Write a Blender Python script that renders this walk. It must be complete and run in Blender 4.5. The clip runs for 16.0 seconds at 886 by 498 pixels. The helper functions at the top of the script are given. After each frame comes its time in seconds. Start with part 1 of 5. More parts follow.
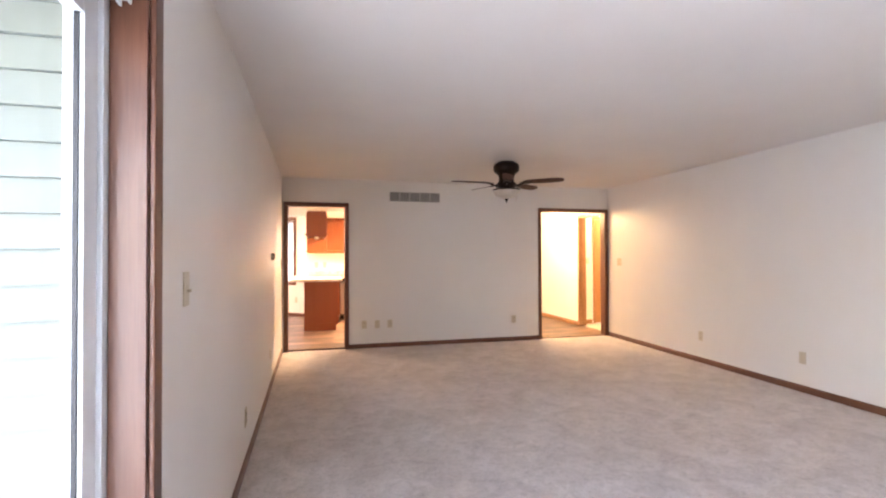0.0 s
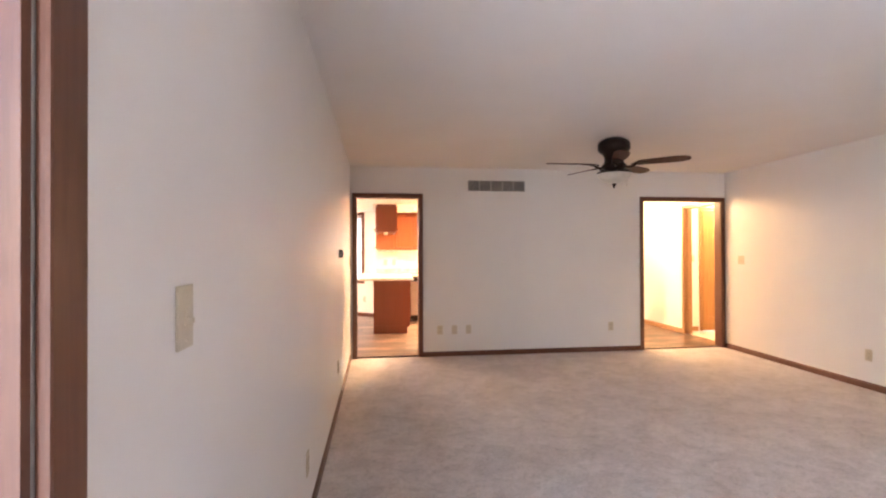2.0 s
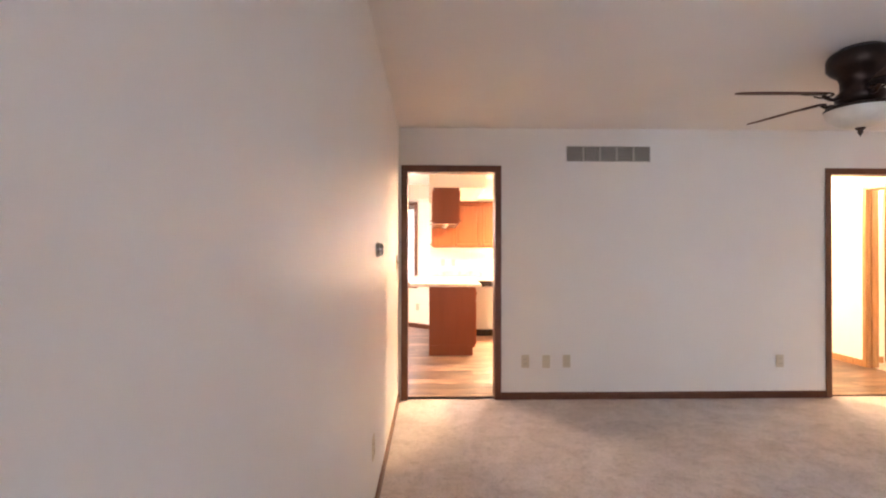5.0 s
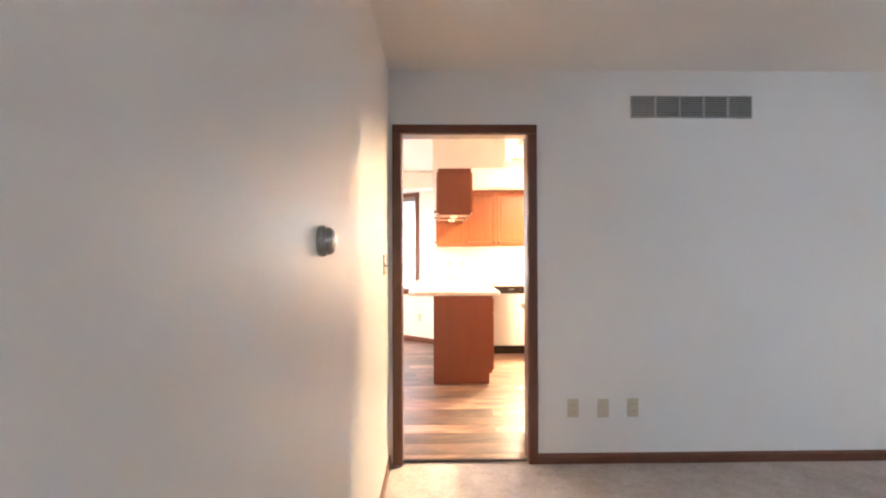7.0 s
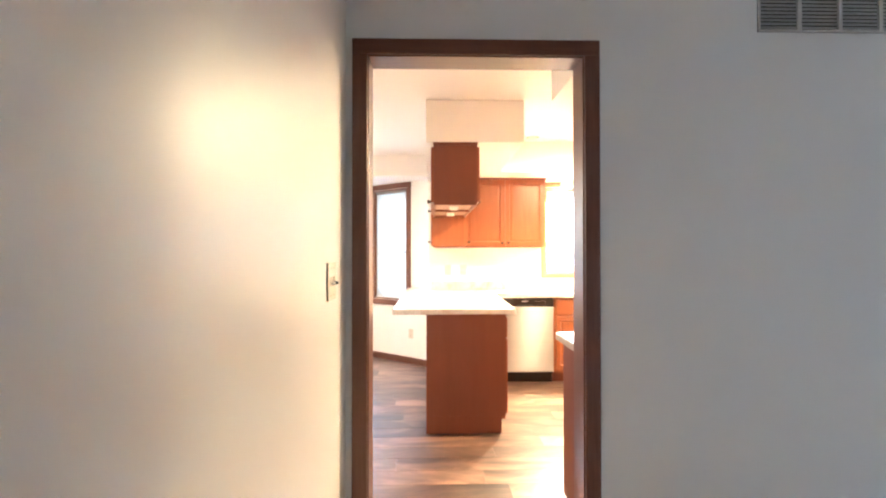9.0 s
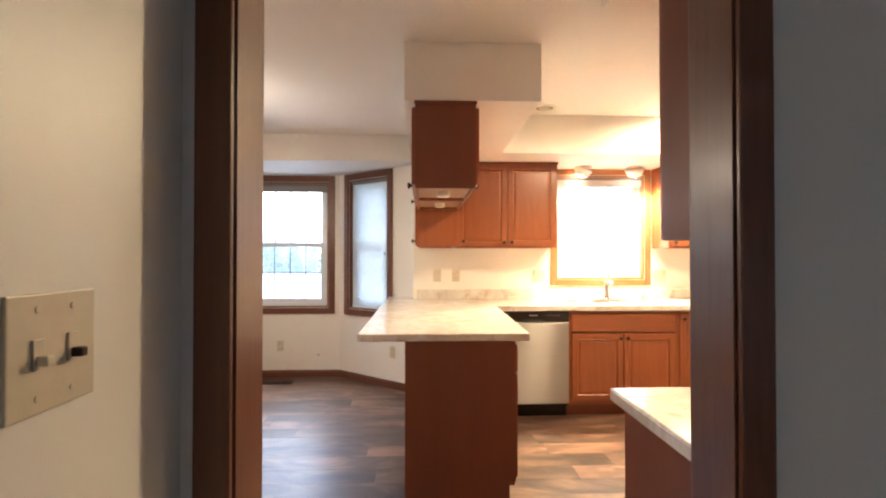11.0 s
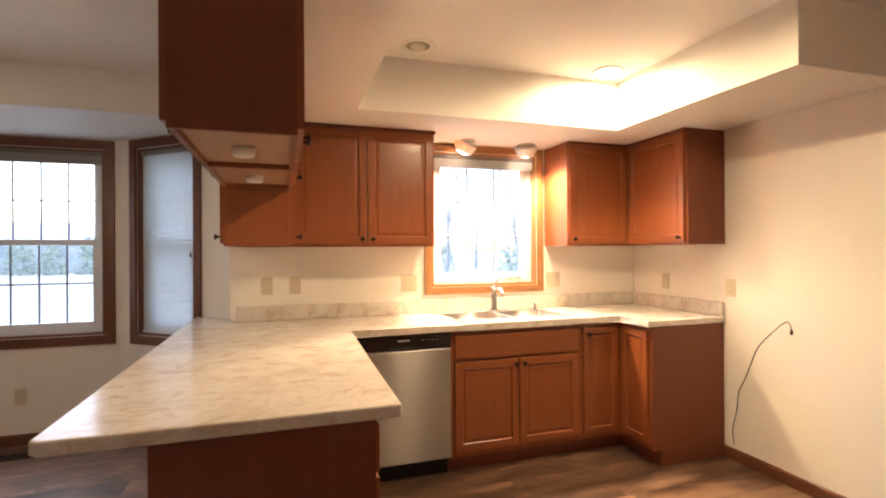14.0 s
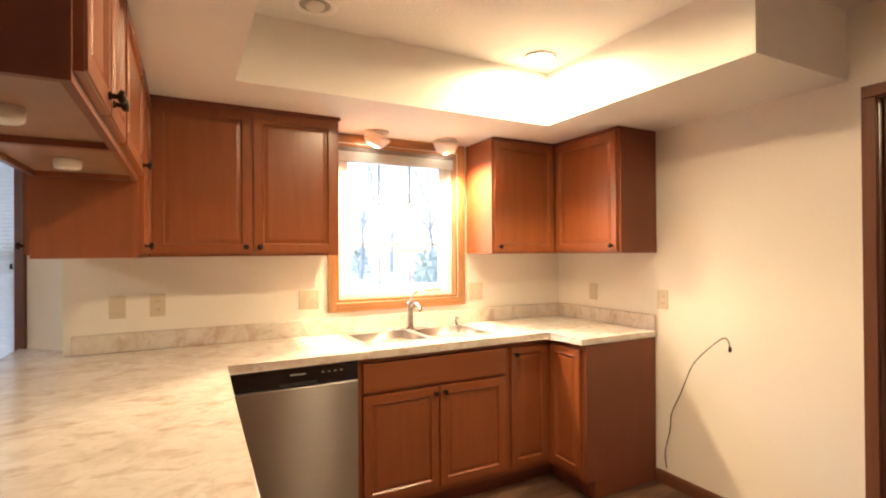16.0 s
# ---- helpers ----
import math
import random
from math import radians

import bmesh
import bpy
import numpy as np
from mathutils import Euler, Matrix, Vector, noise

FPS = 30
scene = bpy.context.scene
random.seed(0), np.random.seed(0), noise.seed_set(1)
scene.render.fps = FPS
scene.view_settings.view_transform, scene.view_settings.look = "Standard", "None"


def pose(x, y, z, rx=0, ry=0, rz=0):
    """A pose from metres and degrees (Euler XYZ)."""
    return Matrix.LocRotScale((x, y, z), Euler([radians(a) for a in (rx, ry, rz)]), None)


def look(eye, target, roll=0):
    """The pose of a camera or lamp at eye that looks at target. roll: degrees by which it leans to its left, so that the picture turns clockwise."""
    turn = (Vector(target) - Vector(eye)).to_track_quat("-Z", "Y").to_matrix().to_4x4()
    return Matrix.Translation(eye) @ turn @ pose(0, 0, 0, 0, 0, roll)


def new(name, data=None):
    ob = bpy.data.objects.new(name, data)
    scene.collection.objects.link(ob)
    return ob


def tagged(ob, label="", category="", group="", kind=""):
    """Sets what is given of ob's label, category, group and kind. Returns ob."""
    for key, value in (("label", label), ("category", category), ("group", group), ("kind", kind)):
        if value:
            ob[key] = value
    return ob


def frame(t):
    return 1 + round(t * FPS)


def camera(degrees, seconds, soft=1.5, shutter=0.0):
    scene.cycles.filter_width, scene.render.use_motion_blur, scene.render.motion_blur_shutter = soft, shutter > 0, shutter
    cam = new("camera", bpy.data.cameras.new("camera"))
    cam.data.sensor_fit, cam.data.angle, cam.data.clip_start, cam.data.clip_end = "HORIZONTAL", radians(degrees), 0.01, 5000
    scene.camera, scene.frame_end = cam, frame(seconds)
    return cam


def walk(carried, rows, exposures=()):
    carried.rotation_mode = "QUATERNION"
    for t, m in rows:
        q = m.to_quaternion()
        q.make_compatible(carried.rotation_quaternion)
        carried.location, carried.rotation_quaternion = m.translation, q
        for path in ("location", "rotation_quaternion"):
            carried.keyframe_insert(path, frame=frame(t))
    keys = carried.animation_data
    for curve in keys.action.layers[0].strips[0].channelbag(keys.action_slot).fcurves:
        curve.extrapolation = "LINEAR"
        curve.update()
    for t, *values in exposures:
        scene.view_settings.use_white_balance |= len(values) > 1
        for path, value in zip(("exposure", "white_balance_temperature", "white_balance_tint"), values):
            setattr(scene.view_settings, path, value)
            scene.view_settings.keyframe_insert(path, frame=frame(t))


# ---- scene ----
cam = camera(84.3, 16.0, soft=2.1)
PATH = [
    (0, (0.017, 0.282, 1.332), (0.532, 2.214, 1.359), -0.2),
    (0.5, (-0.014, 0.453, 1.333), (0.431, 2.403, 1.355), -0.2),
    (1, (-0.032, 0.651, 1.334), (0.361, 2.611, 1.356), -0.2),
    (1.5, (-0.036, 0.9, 1.336), (0.266, 2.877, 1.346), -0.2),
    (2, (-0.05, 1.171, 1.337), (0.213, 3.153, 1.351), -0.2),
    (2.5, (-0.09, 1.449, 1.336), (0.121, 3.438, 1.347), -0.1),
    (3, (-0.124, 1.75, 1.333), (0.056, 3.742, 1.344), -0.2),
    (3.5, (-0.12, 2.077, 1.325), (0.018, 4.073, 1.34), -0.2),
    (4, (-0.112, 2.41, 1.329), (-0.024, 4.408, 1.341), -0.0),
    (6.5, (-0.126, 4.094, 1.296), (-0.087, 6.094, 1.311), -0.0),
    (7, (-0.115, 4.442, 1.298), (-0.08, 6.442, 1.315), -0.2),
    (7.5, (-0.102, 4.791, 1.303), (-0.061, 6.791, 1.311), -0.3),
    (8, (-0.102, 5.103, 1.31), (-0.059, 7.103, 1.328), -0.2),
    (8.2, (-0.104, 5.227, 1.311), (-0.058, 7.227, 1.332), -0.1),
    (10.5, (-0.042, 6.498, 1.331), (0.014, 8.497, 1.349), -0.1),
    (11, (-0.03, 6.724, 1.328), (0.051, 8.723, 1.352), -0.0),
    (11.5, (-0.009, 6.96, 1.332), (0.116, 8.956, 1.342), -0.1),
    (12, (0.002, 7.148, 1.33), (0.212, 9.137, 1.343), -0.1),
    (12.5, (0.027, 7.32, 1.339), (0.366, 9.291, 1.354), -0.2),
    (13, (0.068, 7.524, 1.354), (0.562, 9.462, 1.364), -0.2),
    (13.5, (0.128, 7.713, 1.361), (0.694, 9.631, 1.371), -0.4),
    (14, (0.211, 7.892, 1.362), (0.826, 9.795, 1.367), -0.4),
    (14.5, (0.273, 8.042, 1.368), (0.972, 9.916, 1.373), -0.4),
    (15, (0.335, 8.165, 1.385), (1.124, 10.003, 1.387), -0.4),
    (15.5, (0.385, 8.27, 1.399), (1.253, 10.072, 1.407), -0.4),
    (16, (0.403, 8.331, 1.405), (1.334, 10.101, 1.416), -0.4),
]
EXPOSURES = [(0.0, 4.28, 7250, 32), (1.5, 4.28, 7350, 34), (4.0, 4.43, 7200, 34), (6.5, 4.43, 6100, 22), (8.2, 4.36, 5750, 15), (10.5, 3.05, 5700, 15), (11.5, 2.15, 5980, 19), (12.5, 1.73, 6080, 22), (16.0, 1.61, 6130, 19)]
walk(cam, [(t, look(eye, target, roll)) for t, eye, target, roll in PATH], EXPOSURES)

# ---- world, sun and large lights ----
world = bpy.data.worlds.new("overcast_sky")
scene.world = world
world.use_nodes = True
_wn = world.node_tree.nodes
_sky = _wn.new("ShaderNodeTexSky")
_sky.sky_type, _sky.sun_disc = "NISHITA", False
_sky.sun_elevation, _sky.sun_rotation = radians(50), radians(-30)
_sky.air_density, _sky.dust_density = 1.2, 1.5
_wn["Background"].inputs["Strength"].default_value = 0.15
world.node_tree.links.new(_sky.outputs[0], _wn["Background"].inputs["Color"])

sun = new("sun", bpy.data.lights.new("sun", "SUN"))
sun.data.energy, sun.data.angle, sun.data.color = 1.4, radians(60), (0.82, 0.92, 1.0)
sun.matrix_world = look((0, 0, 0), (0.32, -0.56, -0.77))

DAY = (0.66, 0.87, 1.0)
WARM = (1.0, 0.738, 0.380)


def window_light(name, eye, target, w, h, watts):
    ob = new(name, bpy.data.lights.new(name, "AREA"))
    ob.data.shape, ob.data.size, ob.data.size_y = "RECTANGLE", w, h
    ob.data.energy, ob.data.color = watts, DAY
    ob.matrix_world = look(eye, target)
    return ob


def bulb_light(name, place, watts, radius=0.05, colour=WARM):
    ob = new(name, bpy.data.lights.new(name, "POINT"))
    ob.data.energy, ob.data.color, ob.data.shadow_soft_size = watts, colour, radius
    ob.location = place
    return ob


def spot_light(name, place, target, watts, degrees, radius=0.05, colour=WARM, blend=0.6):
    ob = new(name, bpy.data.lights.new(name, "SPOT"))
    ob.data.energy, ob.data.color, ob.data.shadow_soft_size = watts, colour, radius
    ob.data.spot_size, ob.data.spot_blend = radians(degrees), blend
    ob.matrix_world = look(place, target)
    return ob


window_light("patio_daylight", (-0.75, -0.05, 1.05), (-0.23, 0.82, 1.03), 0.75, 1.9, 3.5)
spot_light("can_lamp_front", (1.408, 9.44, 2.425), (1.408, 9.44, 0), 45, 178, 0.06, WARM, 0.58)
spot_light("can_lamp_back", (2.08, 10.40, 2.425), (2.08, 10.40, 0), 48, 178, 0.06, WARM, 0.42)
spot_light("flood_lamp_west", (1.40, 11.11, 2.05), (1.17, 10.96, 1.20), 68, 140, 0.05, WARM, 0.8)
spot_light("flood_lamp_east", (1.92, 11.12, 2.045), (2.03, 10.94, 0.98), 78, 140, 0.05, WARM, 0.8)
bulb_light("hall_lamp_glow", (4.12, 9.0, 2.2), 11, 0.30)
bulb_light("washroom_lamp_glow", (5.9, 8.45, 2.2), 5.5, 0.12)

# ---- materials ----


def shader(name):
    m = bpy.data.materials.new(name)
    m.use_nodes = True
    nt = m.node_tree
    return m, nt.nodes, nt.links, nt.nodes["Principled BSDF"]


def texco(nodes, links, scale=(1, 1, 1), kind="Object"):
    tc, mp = nodes.new("ShaderNodeTexCoord"), nodes.new("ShaderNodeMapping")
    mp.inputs["Scale"].default_value = scale
    links.new(tc.outputs[kind], mp.inputs["Vector"])
    return mp.outputs["Vector"]


def noise_of(nodes, links, vec, scale, detail=4, rough=0.55, distort=0.0):
    n = nodes.new("ShaderNodeTexNoise")
    n.inputs["Scale"].default_value, n.inputs["Detail"].default_value = scale, detail
    n.inputs["Roughness"].default_value, n.inputs["Distortion"].default_value = rough, distort
    links.new(vec, n.inputs["Vector"])
    return n.outputs["Fac"]


def ramp_of(nodes, links, fac, stops):
    r = nodes.new("ShaderNodeValToRGB")
    el = r.color_ramp.elements
    while len(el) < len(stops):
        el.new(0.5)
    for e, (p, c) in zip(el, stops):
        e.position, e.color = p, (*c, 1)
    links.new(fac, r.inputs["Fac"])
    return r.outputs["Color"]


def mixed(nodes, links, kind, fac, a, b):
    m = nodes.new("ShaderNodeMix")
    m.data_type, m.blend_type = "RGBA", kind
    if isinstance(fac, (int, float)):
        m.inputs["Factor"].default_value = fac
    else:
        links.new(fac, m.inputs["Factor"])
    links.new(a, m.inputs["A"])
    if isinstance(b, tuple):
        m.inputs["B"].default_value = (*b, 1)
    else:
        links.new(b, m.inputs["B"])
    return m.outputs["Result"]


def bumped(nodes, links, bsdf, height, strength=0.3, distance=0.002):
    b = nodes.new("ShaderNodeBump")
    b.inputs["Strength"].default_value, b.inputs["Distance"].default_value = strength, distance
    links.new(height, b.inputs["Height"])
    links.new(b.outputs["Normal"], bsdf.inputs["Normal"])


def painted(name, c, rough=0.6, vary=0.05, grain=180, bump=0.15, dist=0.0012):
    """Rolled wall paint: a faint large-scale unevenness and a fine stipple."""
    m, n, l, p = shader(name)
    v = texco(n, l)
    big = noise_of(n, l, v, 1.3, 3)
    lo, hi = tuple(x * (1 - vary) for x in c), tuple(min(1, x * (1 + vary * 0.4)) for x in c)
    col = ramp_of(n, l, big, [(0.3, lo), (0.7, hi)])
    l.new(col, p.inputs["Base Color"])
    p.inputs["Roughness"].default_value = rough
    bumped(n, l, p, noise_of(n, l, v, grain, 2), bump, dist)
    return m


def plain(name, c, rough=0.5, metal=0.0, vary=0.06, scale=20):
    m, n, l, p = shader(name)
    v = texco(n, l)
    f = noise_of(n, l, v, scale, 4)
    l.new(ramp_of(n, l, f, [(0.3, tuple(x * (1 - vary) for x in c)), (0.7, tuple(min(1, x * (1 + vary)) for x in c))]), p.inputs["Base Color"])
    p.inputs["Roughness"].default_value, p.inputs["Metallic"].default_value = rough, metal
    return m


def wood(name, dark, mid, light, stretch=(9, 9, 0.7), rough=0.38, coat=0.25, spec=0.4):
    """Stained and varnished wood with the grain along one axis, each piece a little different."""
    m, n, l, p = shader(name)
    info = n.new("ShaderNodeObjectInfo")
    v0 = texco(n, l)
    add = n.new("ShaderNodeVectorMath")
    add.operation = "ADD"
    sc = n.new("ShaderNodeVectorMath")
    sc.operation = "SCALE"
    comb = n.new("ShaderNodeCombineXYZ")
    for k in range(3):
        l.new(info.outputs["Random"], comb.inputs[k])
    l.new(comb.outputs[0], sc.inputs[0])
    sc.inputs["Scale"].default_value = 31.0
    l.new(v0, add.inputs[0])
    l.new(sc.outputs[0], add.inputs[1])
    mp = n.new("ShaderNodeMapping")
    mp.inputs["Scale"].default_value = stretch
    l.new(add.outputs[0], mp.inputs["Vector"])
    v = mp.outputs["Vector"]
    fine = noise_of(n, l, v, 6, 8, 0.62, 0.4)
    wide = noise_of(n, l, v, 1.1, 3, 0.5, 0.6)
    col = ramp_of(n, l, fine, [(0.28, dark), (0.5, mid), (0.74, light)])
    col2 = ramp_of(n, l, wide, [(0.3, (0.85, 0.82, 0.79)), (0.7, (1, 1, 1))])
    col = mixed(n, l, "MULTIPLY", 0.4, col, col2)
    hv = n.new("ShaderNodeHueSaturation")
    mr = n.new("ShaderNodeMapRange")
    mr.inputs["To Min"].default_value, mr.inputs["To Max"].default_value = 0.95, 1.05
    l.new(info.outputs["Random"], mr.inputs["Value"])
    l.new(mr.outputs[0], hv.inputs["Value"])
    l.new(col, hv.inputs["Color"])
    l.new(hv.outputs[0], p.inputs["Base Color"])
    p.inputs["Roughness"].default_value = rough
    p.inputs["Coat Weight"].default_value, p.inputs["Coat Roughness"].default_value = coat, 0.2
    p.inputs["Specular IOR Level"].default_value = spec
    bumped(n, l, p, fine, 0.06, 0.0005)
    return m


def glow(name, c, strength, base=(0.9, 0.9, 0.9)):
    m, n, l, p = shader(name)
    p.inputs["Base Color"].default_value = (*base, 1)
    p.inputs["Emission Color"].default_value, p.inputs["Emission Strength"].default_value = (*c, 1), strength
    p.inputs["Roughness"].default_value = 0.35
    return m


M_WALL = painted("wall_paint", (0.76, 0.735, 0.695), 0.42, 0.03, 150, 0.12)
M_KWALL = painted("kitchen_wall_paint", (0.80, 0.77, 0.70), 0.5, 0.03, 150, 0.12)
M_CEIL = painted("ceiling_paint", (0.78, 0.755, 0.72), 0.8, 0.03, 75, 0.6, 0.0045)
M_CEILL = painted("living_ceiling_paint", (0.78, 0.755, 0.725), 0.8, 0.03, 75, 0.3, 0.003)
M_SOFFIT = painted("soffit_paint", (0.79, 0.765, 0.72), 0.6, 0.03, 160, 0.1)
M_TRIM = wood("trim_wood", (0.118, 0.045, 0.026), (0.146, 0.058, 0.033), (0.172, 0.071, 0.040), (14, 14, 0.8), 0.36, 0.08, 0.35)
M_TRIMX = wood("trim_wood_along_x", (0.118, 0.045, 0.026), (0.146, 0.058, 0.033), (0.172, 0.071, 0.040), (0.8, 14, 14), 0.36, 0.08, 0.35)
M_TRIMY = wood("trim_wood_along_y", (0.118, 0.045, 0.026), (0.146, 0.058, 0.033), (0.172, 0.071, 0.040), (14, 0.8, 14), 0.36, 0.08, 0.35)
M_OAK = wood("golden_trim_wood", (0.22, 0.095, 0.032), (0.35, 0.175, 0.068), (0.46, 0.245, 0.10), (14, 14, 0.8), 0.33)
M_OAKX = wood("golden_trim_wood_along_x", (0.22, 0.095, 0.032), (0.35, 0.175, 0.068), (0.46, 0.245, 0.10), (0.8, 14, 14), 0.33)
M_CAB = wood("cabinet_wood", (0.234, 0.070, 0.0225), (0.262, 0.079, 0.0255), (0.292, 0.091, 0.029), (5, 5, 0.5), 0.33, 0.32)
M_CABX = wood("cabinet_wood_along_x", (0.234, 0.070, 0.0225), (0.262, 0.079, 0.0255), (0.292, 0.091, 0.029), (0.5, 5, 5), 0.33, 0.32)
M_PANEL = wood("cabinet_side_panel", (0.188, 0.062, 0.034), (0.196, 0.066, 0.036), (0.205, 0.070, 0.038), (5, 5, 0.5), 0.45, 0.0, 0.25)
M_CABIN = plain("cabinet_underside_maple", (0.33, 0.185, 0.11), 0.45, 0, 0.06, 12)
M_DOORW = wood("door_wood", (0.33, 0.150, 0.046), (0.38, 0.18, 0.06), (0.43, 0.215, 0.075), (9, 9, 0.6), 0.4)
M_VINYL = plain("white_vinyl", (0.75, 0.81, 0.84), 0.35, 0, 0.03, 8)
M_BLACK = plain("black_gasket", (0.015, 0.015, 0.016), 0.5)
M_IVORY = plain("ivory_plastic", (0.58, 0.51, 0.385), 0.4, 0, 0.04, 30)
M_IVORYD = plain("ivory_plastic_shade", (0.30, 0.27, 0.21), 0.45, 0, 0.04, 30)
M_BRONZE = plain("oiled_bronze", (0.035, 0.022, 0.017), 0.4, 0.8, 0.15, 40)
M_CHROME = plain("chrome", (0.58, 0.57, 0.56), 0.2, 1.0, 0.03, 20)
M_SINK = plain("satin_sink_steel", (0.66, 0.65, 0.63), 0.36, 1.0, 0.04, 12)
M_BRASS = plain("antique_brass", (0.50, 0.39, 0.22), 0.24, 1.0, 0.08, 30)
M_GREYMET = plain("grey_grille_paint", (0.36, 0.35, 0.33), 0.5, 0.0, 0.06, 30)
M_DARK = plain("dark_void", (0.03, 0.03, 0.03), 0.9)
M_BLINDD = plain("blind_headrail", (0.20, 0.19, 0.18), 0.6, 0, 0.05, 25)
M_SHADE = glow("lit_opal_glass", (1.0, 0.82, 0.60), 2.2, (0.85, 0.84, 0.8))
M_OPAL = plain("opal_glass_unlit", (0.56, 0.53, 0.47), 0.3, 0, 0.12, 9)
M_LENS = glow("lit_lamp_lens", (1.0, 0.80, 0.52), 8.0)
M_LENSOFF = plain("unlit_lamp_lens", (0.62, 0.58, 0.50), 0.4)
M_WHITEP = plain("white_lamp_metal", (0.82, 0.80, 0.76), 0.4, 0, 0.03, 30)
M_BLADE = wood("fan_blade_wood", (0.045, 0.017, 0.010), (0.075, 0.030, 0.018), (0.105, 0.045, 0.028), (2, 14, 14), 0.6, 0.0)
M_BLACKP = plain("black_plastic_panel", (0.012, 0.012, 0.013), 0.25, 0, 0.1, 30)
M_SIDING = plain("pale_vinyl_siding", (0.20, 0.225, 0.20), 0.55, 0, 0.04, 6)
M_TILE = plain("pale_floor_tile", (0.62, 0.58, 0.50), 0.35, 0, 0.06, 4)


def m_glass():
    m, n, l, p = shader("window_glass")
    p.inputs["Base Color"].default_value = (0.97, 0.99, 0.98, 1)
    p.inputs["Roughness"].default_value, p.inputs["IOR"].default_value = 0.01, 1.05
    p.inputs["Transmission Weight"].default_value = 1.0
    return m


def m_carpet():
    """Cut-pile carpet: fine tufts, short trodden flecks and broad soft wear."""
    m, n, l, p = shader("beige_carpet")
    v = texco(n, l)
    tuft = noise_of(n, l, v, 110, 3, 0.7)
    fleck = noise_of(n, l, v, 20, 6, 0.78, 0.9)
    tread = noise_of(n, l, v, 4.5, 5, 0.7, 0.6)
    stain = noise_of(n, l, v, 1.1, 3, 0.6)
    col = ramp_of(n, l, tread, [(0.34, (0.57, 0.50, 0.475)), (0.62, (0.72, 0.65, 0.62))])
    col = mixed(n, l, "MULTIPLY", 0.5, col, ramp_of(n, l, fleck, [(0.36, (0.60, 0.57, 0.54)), (0.52, (1, 1, 1))]))
    col = mixed(n, l, "MULTIPLY", 0.4, col, ramp_of(n, l, tuft, [(0.34, (0.46, 0.44, 0.41)), (0.60, (1, 1, 1))]))
    col = mixed(n, l, "MULTIPLY", 0.4, col, ramp_of(n, l, stain, [(0.34, (0.80, 0.77, 0.74)), (0.58, (1, 1, 1))]))
    l.new(col, p.inputs["Base Color"])
    p.inputs["Roughness"].default_value = 0.95
    p.inputs["Sheen Weight"].default_value = 0.25
    bumped(n, l, p, fleck, 0.8, 0.010)
    return m


def m_laminate():
    """Pale marble-look laminate with tan veins and blotches."""
    m, n, l, p = shader("marble_laminate")
    v = texco(n, l, (1, 1, 1))
    warp = noise_of(n, l, v, 2.2, 6, 0.6, 1.6)
    blot = noise_of(n, l, v, 11, 7, 0.62, 1.2)
    vein = n.new("ShaderNodeTexNoise")
    vein.inputs["Scale"].default_value, vein.inputs["Detail"].default_value, vein.inputs["Distortion"].default_value = 1.5, 4, 1.4
    l.new(texco(n, l, (1.0, 1.9, 1.0)), vein.inputs["Vector"])
    edge = n.new("ShaderNodeMath")
    edge.operation = "SUBTRACT"
    edge.inputs[1].default_value = 0.5
    l.new(vein.outputs["Fac"], edge.inputs[0])
    ab = n.new("ShaderNodeMath")
    ab.operation = "ABSOLUTE"
    l.new(edge.outputs[0], ab.inputs[0])
    col = ramp_of(n, l, blot, [(0.32, (0.62, 0.57, 0.51)), (0.52, (0.70, 0.665, 0.615)), (0.75, (0.74, 0.715, 0.675))])
    col = mixed(n, l, "MULTIPLY", 0.22, col, ramp_of(n, l, ab.outputs[0], [(0.0, (0.60, 0.49, 0.40)), (0.020, (1, 1, 1))]))
    col = mixed(n, l, "MULTIPLY", 0.6, col, ramp_of(n, l, warp, [(0.35, (0.80, 0.74, 0.67)), (0.6, (1, 1, 1))]))
    flake = noise_of(n, l, texco(n, l, (1.0, 2.0, 1.0)), 8, 4, 0.55, 0.7)
    col = mixed(n, l, "MULTIPLY", 0.55, col, ramp_of(n, l, flake, [(0.57, (1, 1, 1)), (0.62, (0.80, 0.70, 0.60)), (0.74, (0.66, 0.53, 0.42))]))
    spots = noise_of(n, l, texco(n, l, (1.0, 1.8, 1.0)), 24, 4, 0.6, 0.8)
    col = mixed(n, l, "MULTIPLY", 0.4, col, ramp_of(n, l, spots, [(0.60, (1, 1, 1)), (0.68, (0.68, 0.57, 0.47))]))
    l.new(col, p.inputs["Base Color"])
    p.inputs["Roughness"].default_value = 0.21
    p.inputs["Coat Weight"].default_value = 0.15
    return m


